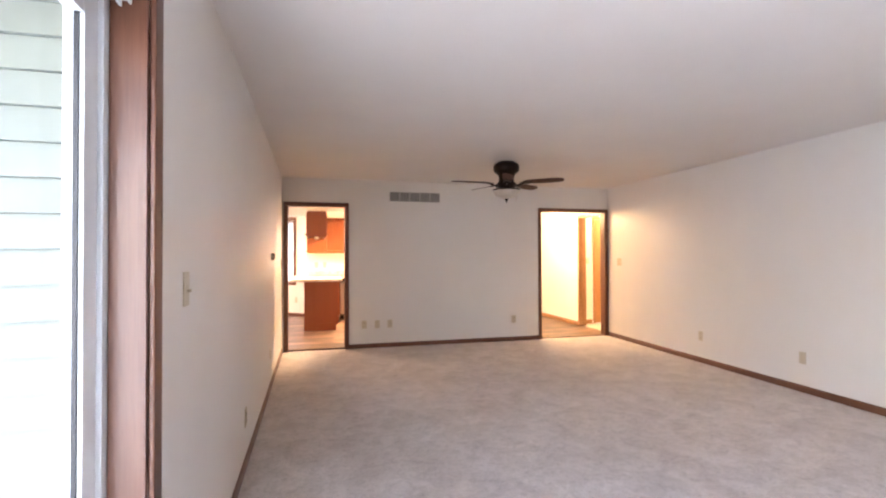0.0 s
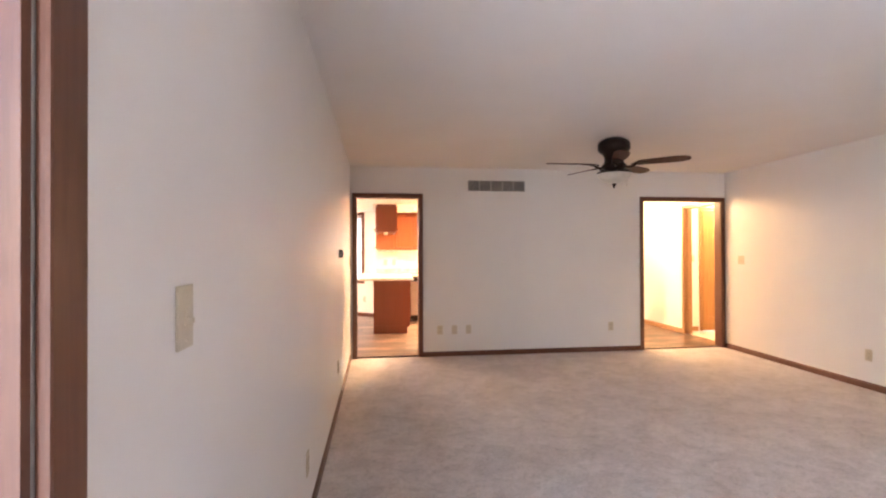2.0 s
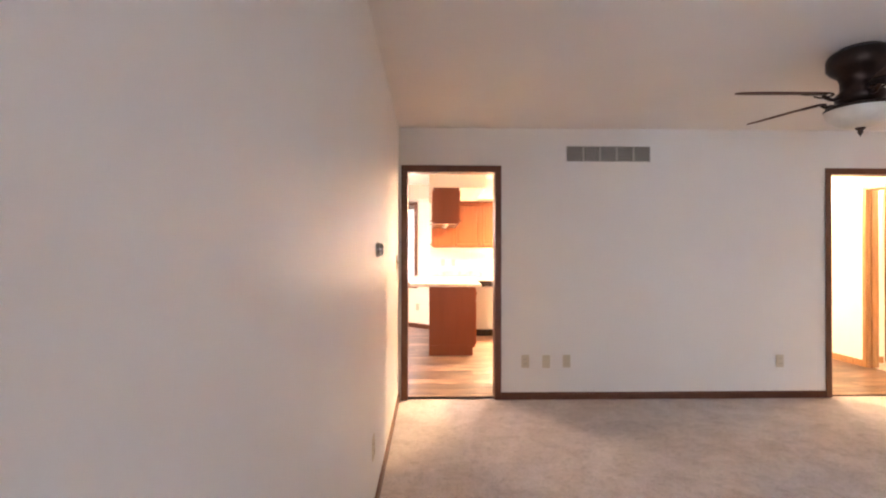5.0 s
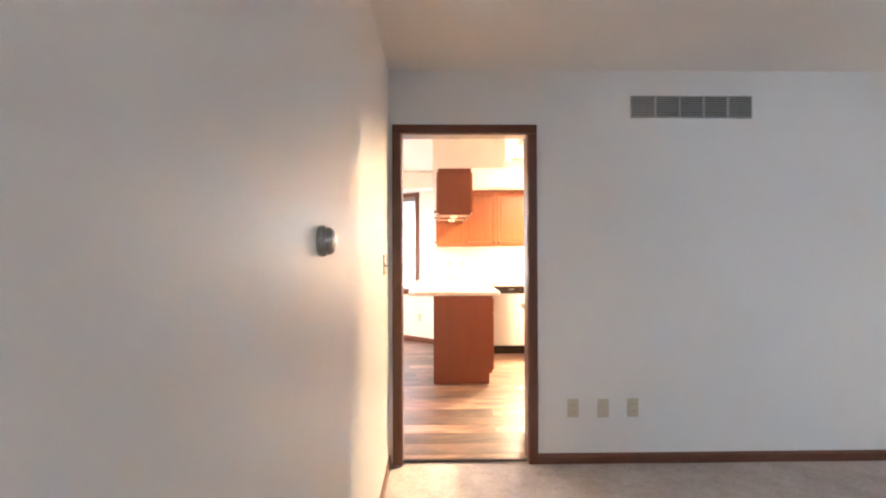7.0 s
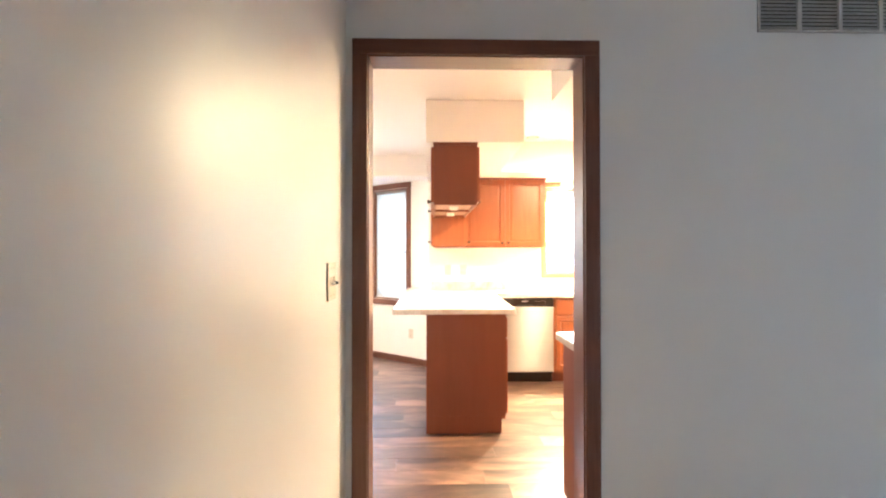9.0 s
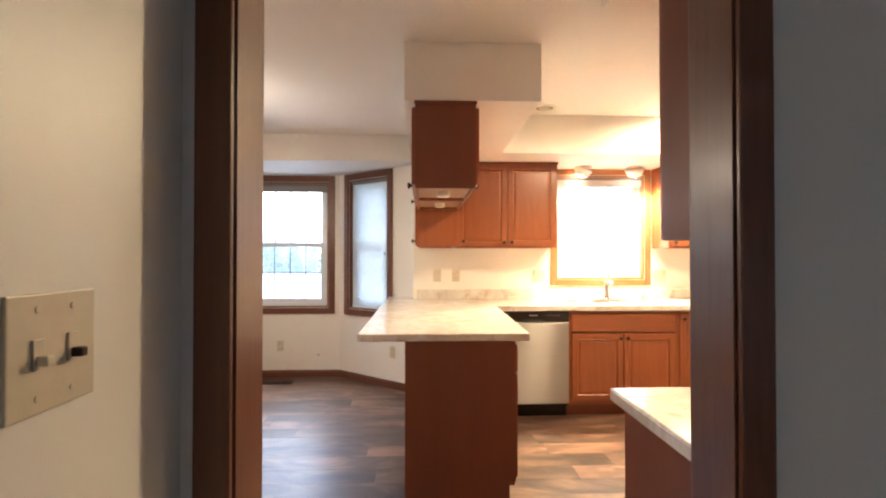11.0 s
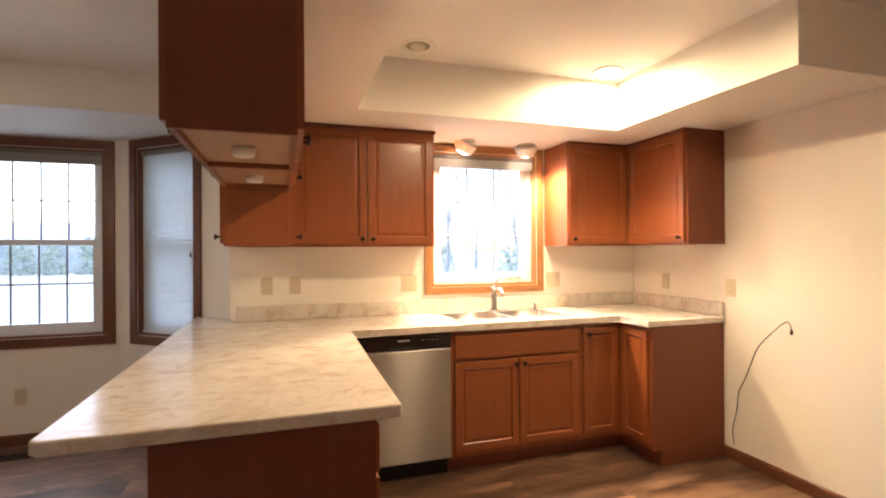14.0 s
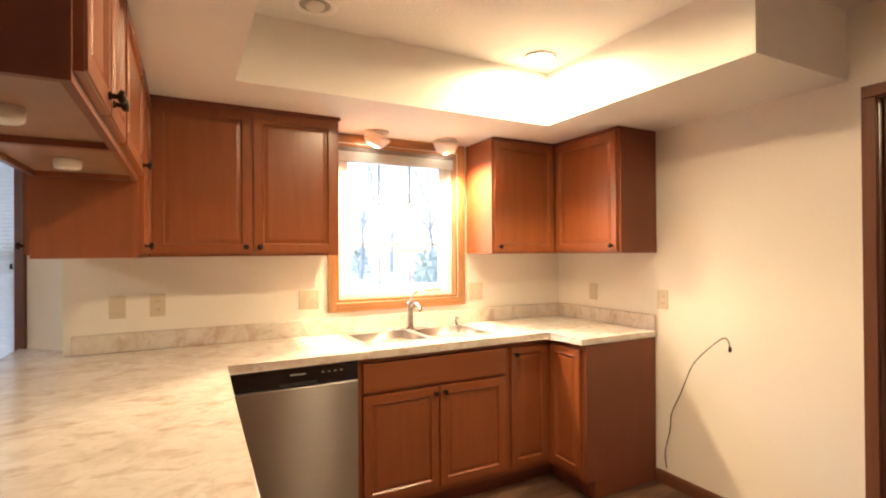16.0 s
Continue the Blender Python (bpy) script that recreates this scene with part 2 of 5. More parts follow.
def m_plank():
    """Grey-brown vinyl plank with long smoky grain; every plank its own tone."""
    m, n, l, p = shader("vinyl_plank")
    info = n.new("ShaderNodeObjectInfo")
    comb = n.new("ShaderNodeCombineXYZ")
    for k in range(3):
        l.new(info.outputs["Random"], comb.inputs[k])
    sc = n.new("ShaderNodeVectorMath")
    sc.operation = "SCALE"
    sc.inputs["Scale"].default_value = 47.0
    l.new(comb.outputs[0], sc.inputs[0])
    add = n.new("ShaderNodeVectorMath")
    add.operation = "ADD"
    l.new(texco(n, l), add.inputs[0])
    l.new(sc.outputs[0], add.inputs[1])
    mp = n.new("ShaderNodeMapping")
    mp.inputs["Scale"].default_value = (1.0, 2.8, 1.0)
    l.new(add.outputs[0], mp.inputs["Vector"])
    smoke = noise_of(n, l, mp.outputs[0], 1.7, 6, 0.6, 0.8)
    fine = noise_of(n, l, mp.outputs[0], 14, 6, 0.65, 0.3)
    col = ramp_of(n, l, smoke, [(0.34, (0.034, 0.018, 0.0125)), (0.5, (0.110, 0.060, 0.039)), (0.66, (0.252, 0.150, 0.096))])
    col = mixed(n, l, "MULTIPLY", 0.3, col, ramp_of(n, l, fine, [(0.3, (0.6, 0.57, 0.54)), (0.65, (1, 1, 1))]))
    hv = n.new("ShaderNodeHueSaturation")
    mr = n.new("ShaderNodeMapRange")
    mr.inputs["To Min"].default_value, mr.inputs["To Max"].default_value = 0.6, 1.6
    l.new(info.outputs["Random"], mr.inputs["Value"])
    l.new(mr.outputs[0], hv.inputs["Value"])
    l.new(col, hv.inputs["Color"])
    l.new(hv.outputs[0], p.inputs["Base Color"])
    p.inputs["Roughness"].default_value = 0.37
    p.inputs["Specular IOR Level"].default_value = 0.55
    bumped(n, l, p, fine, 0.12, 0.0006)
    return m


def m_brushed():
    """Dishwasher steel: brushed along x, so that reflections smear upright."""
    m, n, l, p = shader("brushed_door_steel")
    f = noise_of(n, l, texco(n, l, (0.6, 0.6, 260)), 1.0, 3)
    l.new(ramp_of(n, l, f, [(0.3, (0.33, 0.315, 0.30)), (0.7, (0.36, 0.345, 0.33))]), p.inputs["Base Color"])
    p.inputs["Metallic"].default_value = 1.0
    p.inputs["Roughness"].default_value = 0.34
    tan = n.new("ShaderNodeTangent")
    tan.direction_type, tan.axis = "RADIAL", "Z"
    l.new(tan.outputs[0], p.inputs["Tangent"])
    p.inputs["Anisotropic"].default_value = 1.0
    p.inputs["Anisotropic Rotation"].default_value = 0.25
    bumped(n, l, p, f, 0.6, 0.0006)
    return m


def m_leafy(name, c):
    return plain(name, c, 0.8, 0, 0.35, 3)


def m_blind():
    """Pleated fabric that lets some of the daylight through."""
    m, n, l, p = shader("pleated_blind_fabric")
    v = texco(n, l)
    col = ramp_of(n, l, noise_of(n, l, v, 25, 3), [(0.3, (0.51, 0.575, 0.57)), (0.7, (0.57, 0.63, 0.625))])
    l.new(col, p.inputs["Base Color"])
    p.inputs["Roughness"].default_value = 0.85
    tr, mx = n.new("ShaderNodeBsdfTranslucent"), n.new("ShaderNodeMixShader")
    tr.inputs["Color"].default_value = (0.80, 0.88, 0.92, 1)
    mx.inputs["Fac"].default_value = 0.23
    l.new(p.outputs[0], mx.inputs[1])
    l.new(tr.outputs[0], mx.inputs[2])
    l.new(mx.outputs[0], n["Material Output"].inputs["Surface"])
    return m


M_BLIND = m_blind()
M_GLASS, M_CARPET, M_LAM, M_PLANK, M_STEEL = m_glass(), m_carpet(), m_laminate(), m_plank(), m_brushed()
# Tree and shrub colours are lifted far above natural to paint in haze.
M_LAWN, M_BARK_HAZED, M_SHRUB_HAZED = m_leafy("pale_winter_lawn", (0.42, 0.43, 0.39)), m_leafy("bark", (0.52, 0.51, 0.49)), m_leafy("hazed_evergreen", (0.58, 0.62, 0.52))

# ---- mesh helpers ----


def root_place(ob):
    while ob.parent:
        ob = ob.parent
    return ob.location


def part(name, bm, material, parent=None, label="", local=False, smooth=False):
    """Links a bmesh as one mesh object; under a thing its vertices are shifted to the thing's base."""
    if parent is not None and not local:
        bmesh.ops.translate(bm, verts=bm.verts, vec=-root_place(parent))
    bmesh.ops.recalc_face_normals(bm, faces=bm.faces)
    me = bpy.data.meshes.new(name)
    bm.to_mesh(me)
    bm.free()
    if smooth:
        for f in me.polygons:
            f.use_smooth = True
    me.materials.append(material)
    ob = new(name, me)
    if parent is not None:
        ob.parent = parent
    if label:
        tagged(ob, label)
    return ob


def thing(name, place, label, category, group="", turn=0.0):
    ob = new(name)
    ob.empty_display_size = 0.1
    ob.location = place
    ob.rotation_euler = (0, 0, radians(turn))
    return tagged(ob, label, category, group)


def box(x0, x1, y0, y1, z0, z1, bevel=0.0, bm=None):
    own = bm is None
    t = bmesh.new() if (own or bevel) else bm
    v = [t.verts.new((x, y, z)) for x in (x0, x1) for y in (y0, y1) for z in (z0, z1)]
    for q in ((0, 1, 3, 2), (4, 6, 7, 5), (0, 4, 5, 1), (2, 3, 7, 6), (0, 2, 6, 4), (1, 5, 7, 3)):
        t.faces.new([v[k] for k in q])
    if bevel:
        bmesh.ops.bevel(t, geom=t.edges[:], offset=bevel, segments=2, profile=0.6, affect="EDGES")
        if not own:
            merge(bm, t)
            return bm
    return t


def merge(bm, other):
    me = bpy.data.meshes.new("temp")
    other.to_mesh(me)
    other.free()
    bm.from_mesh(me)
    bpy.data.meshes.remove(me)
    return bm


def boxes(rows, bevel=0.0):
    bm = bmesh.new()
    for r in rows:
        box(*r, bevel=bevel, bm=bm)
    return bm


def lathe(profile, centre=(0, 0, 0), seg=24, turn=None):
    """Turns (radius, height) pairs round the z axis."""
    bm = bmesh.new()
    rings = []
    for r, h in profile:
        if r < 1e-5:
            rings.append([bm.verts.new((0, 0, h))])
        else:
            rings.append([bm.verts.new((r * math.cos(2 * math.pi * k / seg), r * math.sin(2 * math.pi * k / seg), h)) for k in range(seg)])
    for a, b in zip(rings, rings[1:]):
        for k in range(seg):
            j = (k + 1) % seg
            q = [a[k % len(a)], a[j % len(a)], b[j % len(b)], b[k % len(b)]]
            q = list(dict.fromkeys(q))
            if len(q) > 2:
                bm.faces.new(q)
    if turn is not None:
        bmesh.ops.transform(bm, matrix=turn, verts=bm.verts)
    bmesh.ops.translate(bm, verts=bm.verts, vec=Vector(centre))
    return bm


def tube(points, r, seg=8, bm=None):
    """A round bar along a line of points."""
    bm = bm or bmesh.new()
    pts = [Vector(p) for p in points]
    rings = []
    for k, p in enumerate(pts):
        d = (pts[min(k + 1, len(pts) - 1)] - pts[max(k - 1, 0)]).normalized()
        s = d.cross(Vector((0, 0, 1)))
        s = s.normalized() if s.length > 1e-3 else Vector((1, 0, 0))
        u = d.cross(s).normalized()
        rings.append([bm.verts.new(p + r * (math.cos(2 * math.pi * i / seg) * s + math.sin(2 * math.pi * i / seg) * u)) for i in range(seg)])
    for a, b in zip(rings, rings[1:]):
        for i in range(seg):
            bm.faces.new((a[i], a[(i + 1) % seg], b[(i + 1) % seg], b[i]))
    bm.faces.new(rings[0][::-1])
    bm.faces.new(rings[-1])
    return bm


def bend(ctrl, n=24):
    """A smooth line through control points (Catmull-Rom)."""
    p = [Vector(c) for c in ctrl]
    p = [2 * p[0] - p[1]] + p + [2 * p[-1] - p[-2]]
    out = []
    for i in range(1, len(p) - 2):
        for k in range(n):
            t = k / n
            a, b, c, d = p[i - 1], p[i], p[i + 1], p[i + 2]
            out.append(0.5 * (2 * b + (c - a) * t + (2 * a - 5 * b + 4 * c - d) * t * t + (3 * b - a - 3 * c + d) * t ** 3))
    return out + [p[-2]]


def prism(outline, z0, z1, bevel=0.0, seg=3):
    bm = bmesh.new()
    lo = [bm.verts.new((x, y, z0)) for x, y in outline]
    hi = [bm.verts.new((x, y, z1)) for x, y in outline]
    n = len(lo)
    top = bm.faces.new(hi)
    bm.faces.new(lo[::-1])
    for k in range(n):
        bm.faces.new((lo[k], lo[(k + 1) % n], hi[(k + 1) % n], hi[k]))
    if bevel:
        rim = [e for e in bm.edges if all(v.co.z > z1 - 1e-5 for v in e.verts)] + [e for e in bm.edges if all(v.co.z < z0 + 1e-5 for v in e.verts)]
        bmesh.ops.bevel(bm, geom=rim, offset=bevel, segments=seg, profile=0.5, affect="EDGES")
    return bm


def structure(name, bm, material, label):
    return tagged(part(name, bm, material), label, name.rstrip("_0123456789").split("_")[0], "", "structure")


# ---- large structure: plan in metres ----
CEIL = 2.44
XL, XR = -0.40, 4.935                # living room side walls
YB, YF, YK = -1.30, 7.49, 7.61      # back of the living room, wall to the kitchen and its far face
KX, KY = 2.955, 11.265              # kitchen side wall and sink wall
FLZ = -0.014                         # carpet level, a little under the planks
BAYX0, BAYX1, BAYY = -2.13, -0.945, 12.13
HX0, HX1 = 3.075, 4.90              # hall
D1 = (-0.316, 0.466, 2.038)         # opening to the kitchen
D2 = (3.575, 4.732, 2.036)            # opening to the hall
SLIDE = (-0.70, 1.718, 2.04)         # patio door
WSINK = (1.215, 2.055, 1.098, 2.075)

structure("wall_west", boxes([(XL - 0.17, XL, YB, SLIDE[0], -0.05, CEIL), (XL - 0.17, XL, SLIDE[1], YF, -0.05, CEIL), (XL - 0.17, XL, SLIDE[0], SLIDE[1], SLIDE[2], CEIL)]), M_WALL, "smooth off-white painted living room side wall")
structure("wall_north", boxes([(-3.32, D1[0] - 0.018, YF, YK, 0, CEIL), (D1[1] + 0.018, D2[0] - 0.018, YF, YK, 0, CEIL), (D2[1] + 0.018, 6.72, YF, YK, 0, CEIL), (D1[0] - 0.018, D1[1] + 0.018, YF, YK, D1[2] + 0.018, CEIL), (D2[0] - 0.018, D2[1] + 0.018, YF, YK, D2[2] + 0.018, CEIL)]), M_WALL, "off-white painted wall with two open doorways")


def east(y):
    """The living room's east wall runs slightly out of square."""
    return 4.80 - 0.045 * (YF - y)


structure("wall_east", prism([(east(YB), YB), (XR + 0.12, YB), (XR + 0.12, YF - 0.001), (east(YF - 0.001), YF - 0.001)], FLZ, CEIL - 0.001), M_WALL, "off-white painted living room wall")
structure("wall_south", boxes([(XL - 0.17, XR + 0.12, YB - 0.12, YB, 0, CEIL)]), M_WALL, "plain off-white wall behind the living room")
structure("floor_living", boxes([(XL, XR, YB, YF + 0.035, -0.10, FLZ)]), M_CARPET, "worn beige cut-pile carpet")
structure("ceiling_living", boxes([(XL - 0.17, XR + 0.12, YB - 0.12, YF, CEIL, CEIL + 0.1)]), M_CEILL, "white stippled living room ceiling")
structure("ceiling_kitchen", boxes([(-3.32, 6.72, YF, 11.62, CEIL, CEIL + 0.1)]), M_CEIL, "white stippled kitchen ceiling")
structure("wall_sink", boxes([(-0.12, WSINK[0], KY, KY + 0.15, 0, CEIL), (WSINK[1], KX, KY, KY + 0.15, 0, CEIL), (WSINK[0], WSINK[1], KY, KY + 0.15, 0, WSINK[2]), (WSINK[0], WSINK[1], KY, KY + 0.15, WSINK[3], CEIL)]), M_KWALL, "cream painted kitchen wall with sink window")
DSIDE = (8.50, 9.284, 2.036)
structure("wall_kitchen_east", boxes([(KX, HX0, YK, DSIDE[0] - 0.018, 0, CEIL), (KX, HX0, DSIDE[1] + 0.018, KY + 0.15, 0, CEIL), (KX, HX0, DSIDE[0] - 0.018, DSIDE[1] + 0.018, DSIDE[2] + 0.018, CEIL)]), M_KWALL, "cream painted kitchen side wall")
structure("wall_dining_west", boxes([(-3.32, -3.2, YK, 11.24, 0, CEIL)]), M_KWALL, "cream painted dining side wall")
DBATH = (7.76, 8.56, 2.036)
structure("wall_hall_east", boxes([(HX1, HX1 + 0.12, YK, DBATH[0] - 0.018, 0, CEIL), (HX1, HX1 + 0.12, DBATH[1] + 0.018, 11.62, 0, CEIL), (HX1, HX1 + 0.12, DBATH[0] - 0.018, DBATH[1] + 0.018, DBATH[2] + 0.018, CEIL)]), M_KWALL, "cream hall wall with an open doorway")
structure("wall_hall_north", boxes([(HX0, HX1, 11.5, 11.62, 0, CEIL)]), M_KWALL, "cream wall at the hall's end")
structure("wall_washroom_north", boxes([(HX1 + 0.12, 6.72, 8.80, 8.92, 0, CEIL)]), M_KWALL, "cream washroom wall")
structure("wall_washroom_east", boxes([(6.60, 6.72, YK, 8.80, 0, CEIL)]), M_KWALL, "cream washroom side wall")
structure("floor_washroom", boxes([(HX1 + 0.06, 6.60, YK, 8.80, -0.08, -0.002)]), M_TILE, "pale washroom floor")

# lowered soffits that frame the raised kitchen ceiling
SOF = 2.135
structure("soffit_west", boxes([(-0.128, 0.592, 9.268, KY, SOF, CEIL)]), M_SOFFIT, "boxed white soffit above the peninsula cabinets")
structure("soffit_north", boxes([(0.592, 2.275, 10.565, KY, SOF, CEIL)]), M_SOFFIT, "boxed white soffit above the sink window")
structure("soffit_east", boxes([(2.275, KX, 9.39, KY, SOF, CEIL)]), M_SOFFIT, "boxed white soffit along the kitchen's side wall")
structure("soffit_near", boxes([(0.555, KX, YK, 8.30, SOF, CEIL)]), M_SOFFIT, "boxed white soffit beside the doorway")
BAYZ = 2.20
structure("ceiling_bay", prism([(-3.32, KY), (-0.12, KY), (-0.12, 11.54), (-0.93, 12.28), (-2.14, 12.28), (-3.32, 11.37)], BAYZ, CEIL), M_SOFFIT, "lowered white ceiling over the bay")


def bay_wall(name, a, b, opening):
    """One flat side of the bay, from a to b seen from inside, with a window opening (from, to, low, high) along it."""
    a, b = Vector(a), Vector(b)
    length, turn = (b - a).length, math.atan2(b.y - a.y, b.x - a.x)
    s0, s1, z0, z1 = opening
    bm = boxes([(0, s0, 0, 0.15, 0, BAYZ), (s1, length, 0, 0.15, 0, BAYZ), (s0, s1, 0, 0.15, 0, z0), (s0, s1, 0, 0.15, z1, BAYZ)])
    m = Matrix.Translation((a.x, a.y, 0)) @ Matrix.Rotation(turn, 4, "Z")
    bmesh.ops.transform(bm, matrix=m, verts=bm.verts)
    structure(name, bm, M_KWALL, "off-white painted wall of the bay")
    return m


BZ0, BZ1 = 0.755, 2.122
MBAY = bay_wall("wall_bay_north", (BAYX0, BAYY), (BAYX1, BAYY), (0.189, 1.065, BZ0, BZ1))
MBAYE = bay_wall("wall_bay_east", (BAYX1, BAYY), (-0.12, 11.44), (0.160, 0.730, BZ0, BZ1))
MBAYW = bay_wall("wall_bay_west", (-3.20, 11.24), (BAYX0, BAYY), (0.772, 1.272, BZ0, BZ1))

# ---- trim: baseboards and casings ----


def baseboard(name, a, b, inward, mat, z0=0.0, tall=0.076):
    """A baseboard along the wall line a-b, proud of it towards 'inward'."""
    a, b = Vector((*a, 0)), Vector((*b, 0))
    d, n = (b - a).normalized(), Vector((*inward, 0)).normalized()
    prof = [(0.0, z0), (0.013, z0), (0.013, z0 + tall - 0.020), (0.009, z0 + tall - 0.007), (0.004, z0 + tall), (0.0, z0 + tall)]
    bm = bmesh.new()
    ends = [[bm.verts.new(e + n * o + Vector((0, 0, z))) for o, z in prof] for e in (a, b)]
    for k in range(len(prof)):
        j = (k + 1) % len(prof)
        bm.faces.new((ends[0][k], ends[0][j], ends[1][j], ends[1][k]))
    bm.faces.new(ends[0][::-1])
    bm.faces.new(ends[1])
    return structure(name, bm, mat, "brown stained wooden baseboard")


CW = 0.055
baseboard("baseboard_west", (XL, SLIDE[1] + 0.075), (XL, YF), (1, 0), M_TRIMY, FLZ, 0.064)
baseboard("baseboard_north", (D1[1] + CW + 0.004, YF), (D2[0] - CW - 0.004, YF), (0, -1), M_TRIMX, FLZ, 0.064)
baseboard("baseboard_east", (east(YB), YB), (east(YF - 0.018), YF - 0.018), (-1, 0.045), M_TRIMY, FLZ, 0.068)
baseboard("baseboard_south", (XL, YB), (east(YB) - 0.014, YB), (0, 1), M_TRIMX, FLZ, 0.064)
baseboard("baseboard_kitchen_east", (KX, DSIDE[1] + CW + 0.004), (KX, 10.385), (-1, 0), M_TRIMY)
baseboard("baseboard_hall_east", (HX1, DBATH[1] + CW + 0.004), (HX1, 11.5), (-1, 0), M_OAK)
baseboard("baseboard_hall_north", (HX0, 11.5), (HX1 - 0.014, 11.5), (0, -1), M_OAKX)
baseboard("baseboard_washroom", (HX1 + 0.12, 8.80), (5.30, 8.80), (0, -1), M_OAKX)
baseboard("baseboard_bay_north", (BAYX0 + 0.005, BAYY), (BAYX1 - 0.005, BAYY), (0, -1), M_TRIMX)
baseboard("baseboard_bay_east", (BAYX1, BAYY), (-0.12, 11.44), (-0.64, -0.77), M_TRIMX)
baseboard("baseboard_bay_west", (-3.20, 11.24), (BAYX0, BAYY), (0.64, -0.77), M_TRIMX)
baseboard("baseboard_dining_west", (-3.2, YK), (-3.2, 11.236), (1, 0), M_TRIMY)


def doorway(name, axis, lo, hi, top, f0, f1, label, mv, mh, cw=CW, faces=(True, True), stop=True):
    """Jambs, head and casings of an open doorway in a wall whose faces lie at f0 and f1; axis 'x' runs along x."""
    cx = (lo + hi) / 2

    def bb(a0, a1, c0, c1, z0, z1, bev=0.0):
        return box(a0, a1, c0, c1, z0, z1, bev) if axis == "x" else box(c0, c1, a0, a1, z0, z1, bev)
    root = thing(name, (cx, f0, 0) if axis == "x" else (f0, cx, 0), label, "door frame")
    tagged(root, kind="structure")
    j, base = 0.018, (FLZ if f0 == YF else 0.0)
    part("jamb", bb(lo - j, lo, f0 - 0.002, f1 + 0.002, base, top, 0.0015), mv, root)
    part("jamb", bb(hi, hi + j, f0 - 0.002, f1 + 0.002, base, top, 0.0015), mv, root)
    part("head_jamb", bb(lo - j, hi + j, f0 - 0.002, f1 + 0.002, top, top + j, 0.0015), mh, root)
    s = 0.011
    mid = (f0 + f1) / 2
    if stop:
        part("door_stop", bb(lo, lo + s, mid - 0.018, mid + 0.018, 0, top - s, 0.002), mv, root)
        part("door_stop", bb(hi - s, hi, mid - 0.018, mid + 0.018, 0, top - s, 0.002), mv, root)
        part("door_stop", bb(lo, hi, mid - 0.018, mid + 0.018, top - s, top, 0.002), mh, root)
    for on, (c0, c1) in zip(faces, ((f0 - 0.016, f0 - 0.002), (f1 + 0.002, f1 + 0.016))):
        if on:
            part("casing", bb(lo - cw, lo - 0.004, c0, c1, base, top + 0.004, 0.004), mv, root)
            part("casing", bb(hi + 0.004, hi + cw, c0, c1, base, top + 0.004, 0.004), mv, root)
            part("head_casing", bb(lo - cw, hi + cw, c0, c1, top + 0.0045, top + cw, 0.004), mh, root)
    return root


doorway("door_1", "x", D1[0], D1[1], D1[2], YF, YK, "open doorway with dark stained wooden casing to the kitchen", M_TRIM, M_TRIMX, 0.060, (True, True), False)
doorway("door_2", "x", D2[0], D2[1], D2[2], YF, YK, "wide open doorway with brown wooden casing to the hall", M_TRIM, M_TRIMX, 0.058, (True, True), False)
doorway("door_3", "y", DSIDE[0], DSIDE[1], DSIDE[2], KX, HX0, "brown wooden door casing in the kitchen's side wall", M_TRIM, M_TRIMY)
doorway("door_4", "y", DBATH[0], DBATH[1], DBATH[2], HX1, HX1 + 0.12, "brown wooden door casing off the hall", M_OAK, M_OAK)


def panel_door(name, x0, x1, y, z1, label):
    """A six-panel wooden door leaf in a wall, facing -y."""
    root = thing(name, ((x0 + x1) / 2, y, 0), label, "door")
    part("leaf", box(x0, x1, y - 0.006, y, 0.012, z1, 0.001), M_DOORW, root)
    w = x1 - x0
    cols, rows = ((0.105, w / 2 - 0.05), (w / 2 + 0.05, w - 0.105)), ((0.23, 0.84), (1.03, 1.62), (1.73, 1.92))
    for a, b in ((0, 0.105), (w / 2 - 0.05, w / 2 + 0.05), (w - 0.105, w)):
        part("stile", box(x0 + a, x0 + b, y - 0.022, y - 0.0062, 0.012, z1, 0.003), M_DOORW, root)
    for a, b in cols:
        for r0, r1 in ((0.012, 0.23), (0.84, 1.03), (1.62, 1.73), (1.92, z1)):
            part("rail", box(x0 + a, x0 + b, y - 0.0215, y - 0.0062, r0, r1, 0.003), M_DOORW, root)
        for r0, r1 in rows:
            bm = box(x0 + a + 0.004, x0 + b - 0.004, y - 0.009, y - 0.0062, r0 + 0.004, r1 - 0.004)
            f = min(bm.faces, key=lambda q: q.calc_center_median().y)
            bmesh.ops.inset_region(bm, faces=[f], thickness=0.028, depth=0.008)
            part("panel", bm, M_DOORW, root)
    part("knob", lathe([(0, 0), (0.026, 0.0), (0.026, 0.006), (0.011, 0.012), (0.011, 0.03), (0.027, 0.042), (0.024, 0.062), (0, 0.066)], (x1 - 0.07, y - 0.012, 0.98), 16, Matrix.Rotation(radians(90), 4, "X")), M_BRASS, root, "", False, True)
    for a0, a1, b0, b1 in ((x0 - CW, x0 - 0.003, 0, z1), (x1 + 0.003, x1 + CW, 0, z1), (x0 - CW, x1 + CW, z1 + 0.003, z1 + CW)):
        part("casing", box(a0, a1, y - 0.018, y - 0.001, b0, b1, 0.003), M_OAK, root)
    return root


panel_door("panelled_door", 5.38, 6.14, 8.798, 2.03, "closed golden wooden six-panel door in the washroom wall")

# ---- kitchen cabinets ----


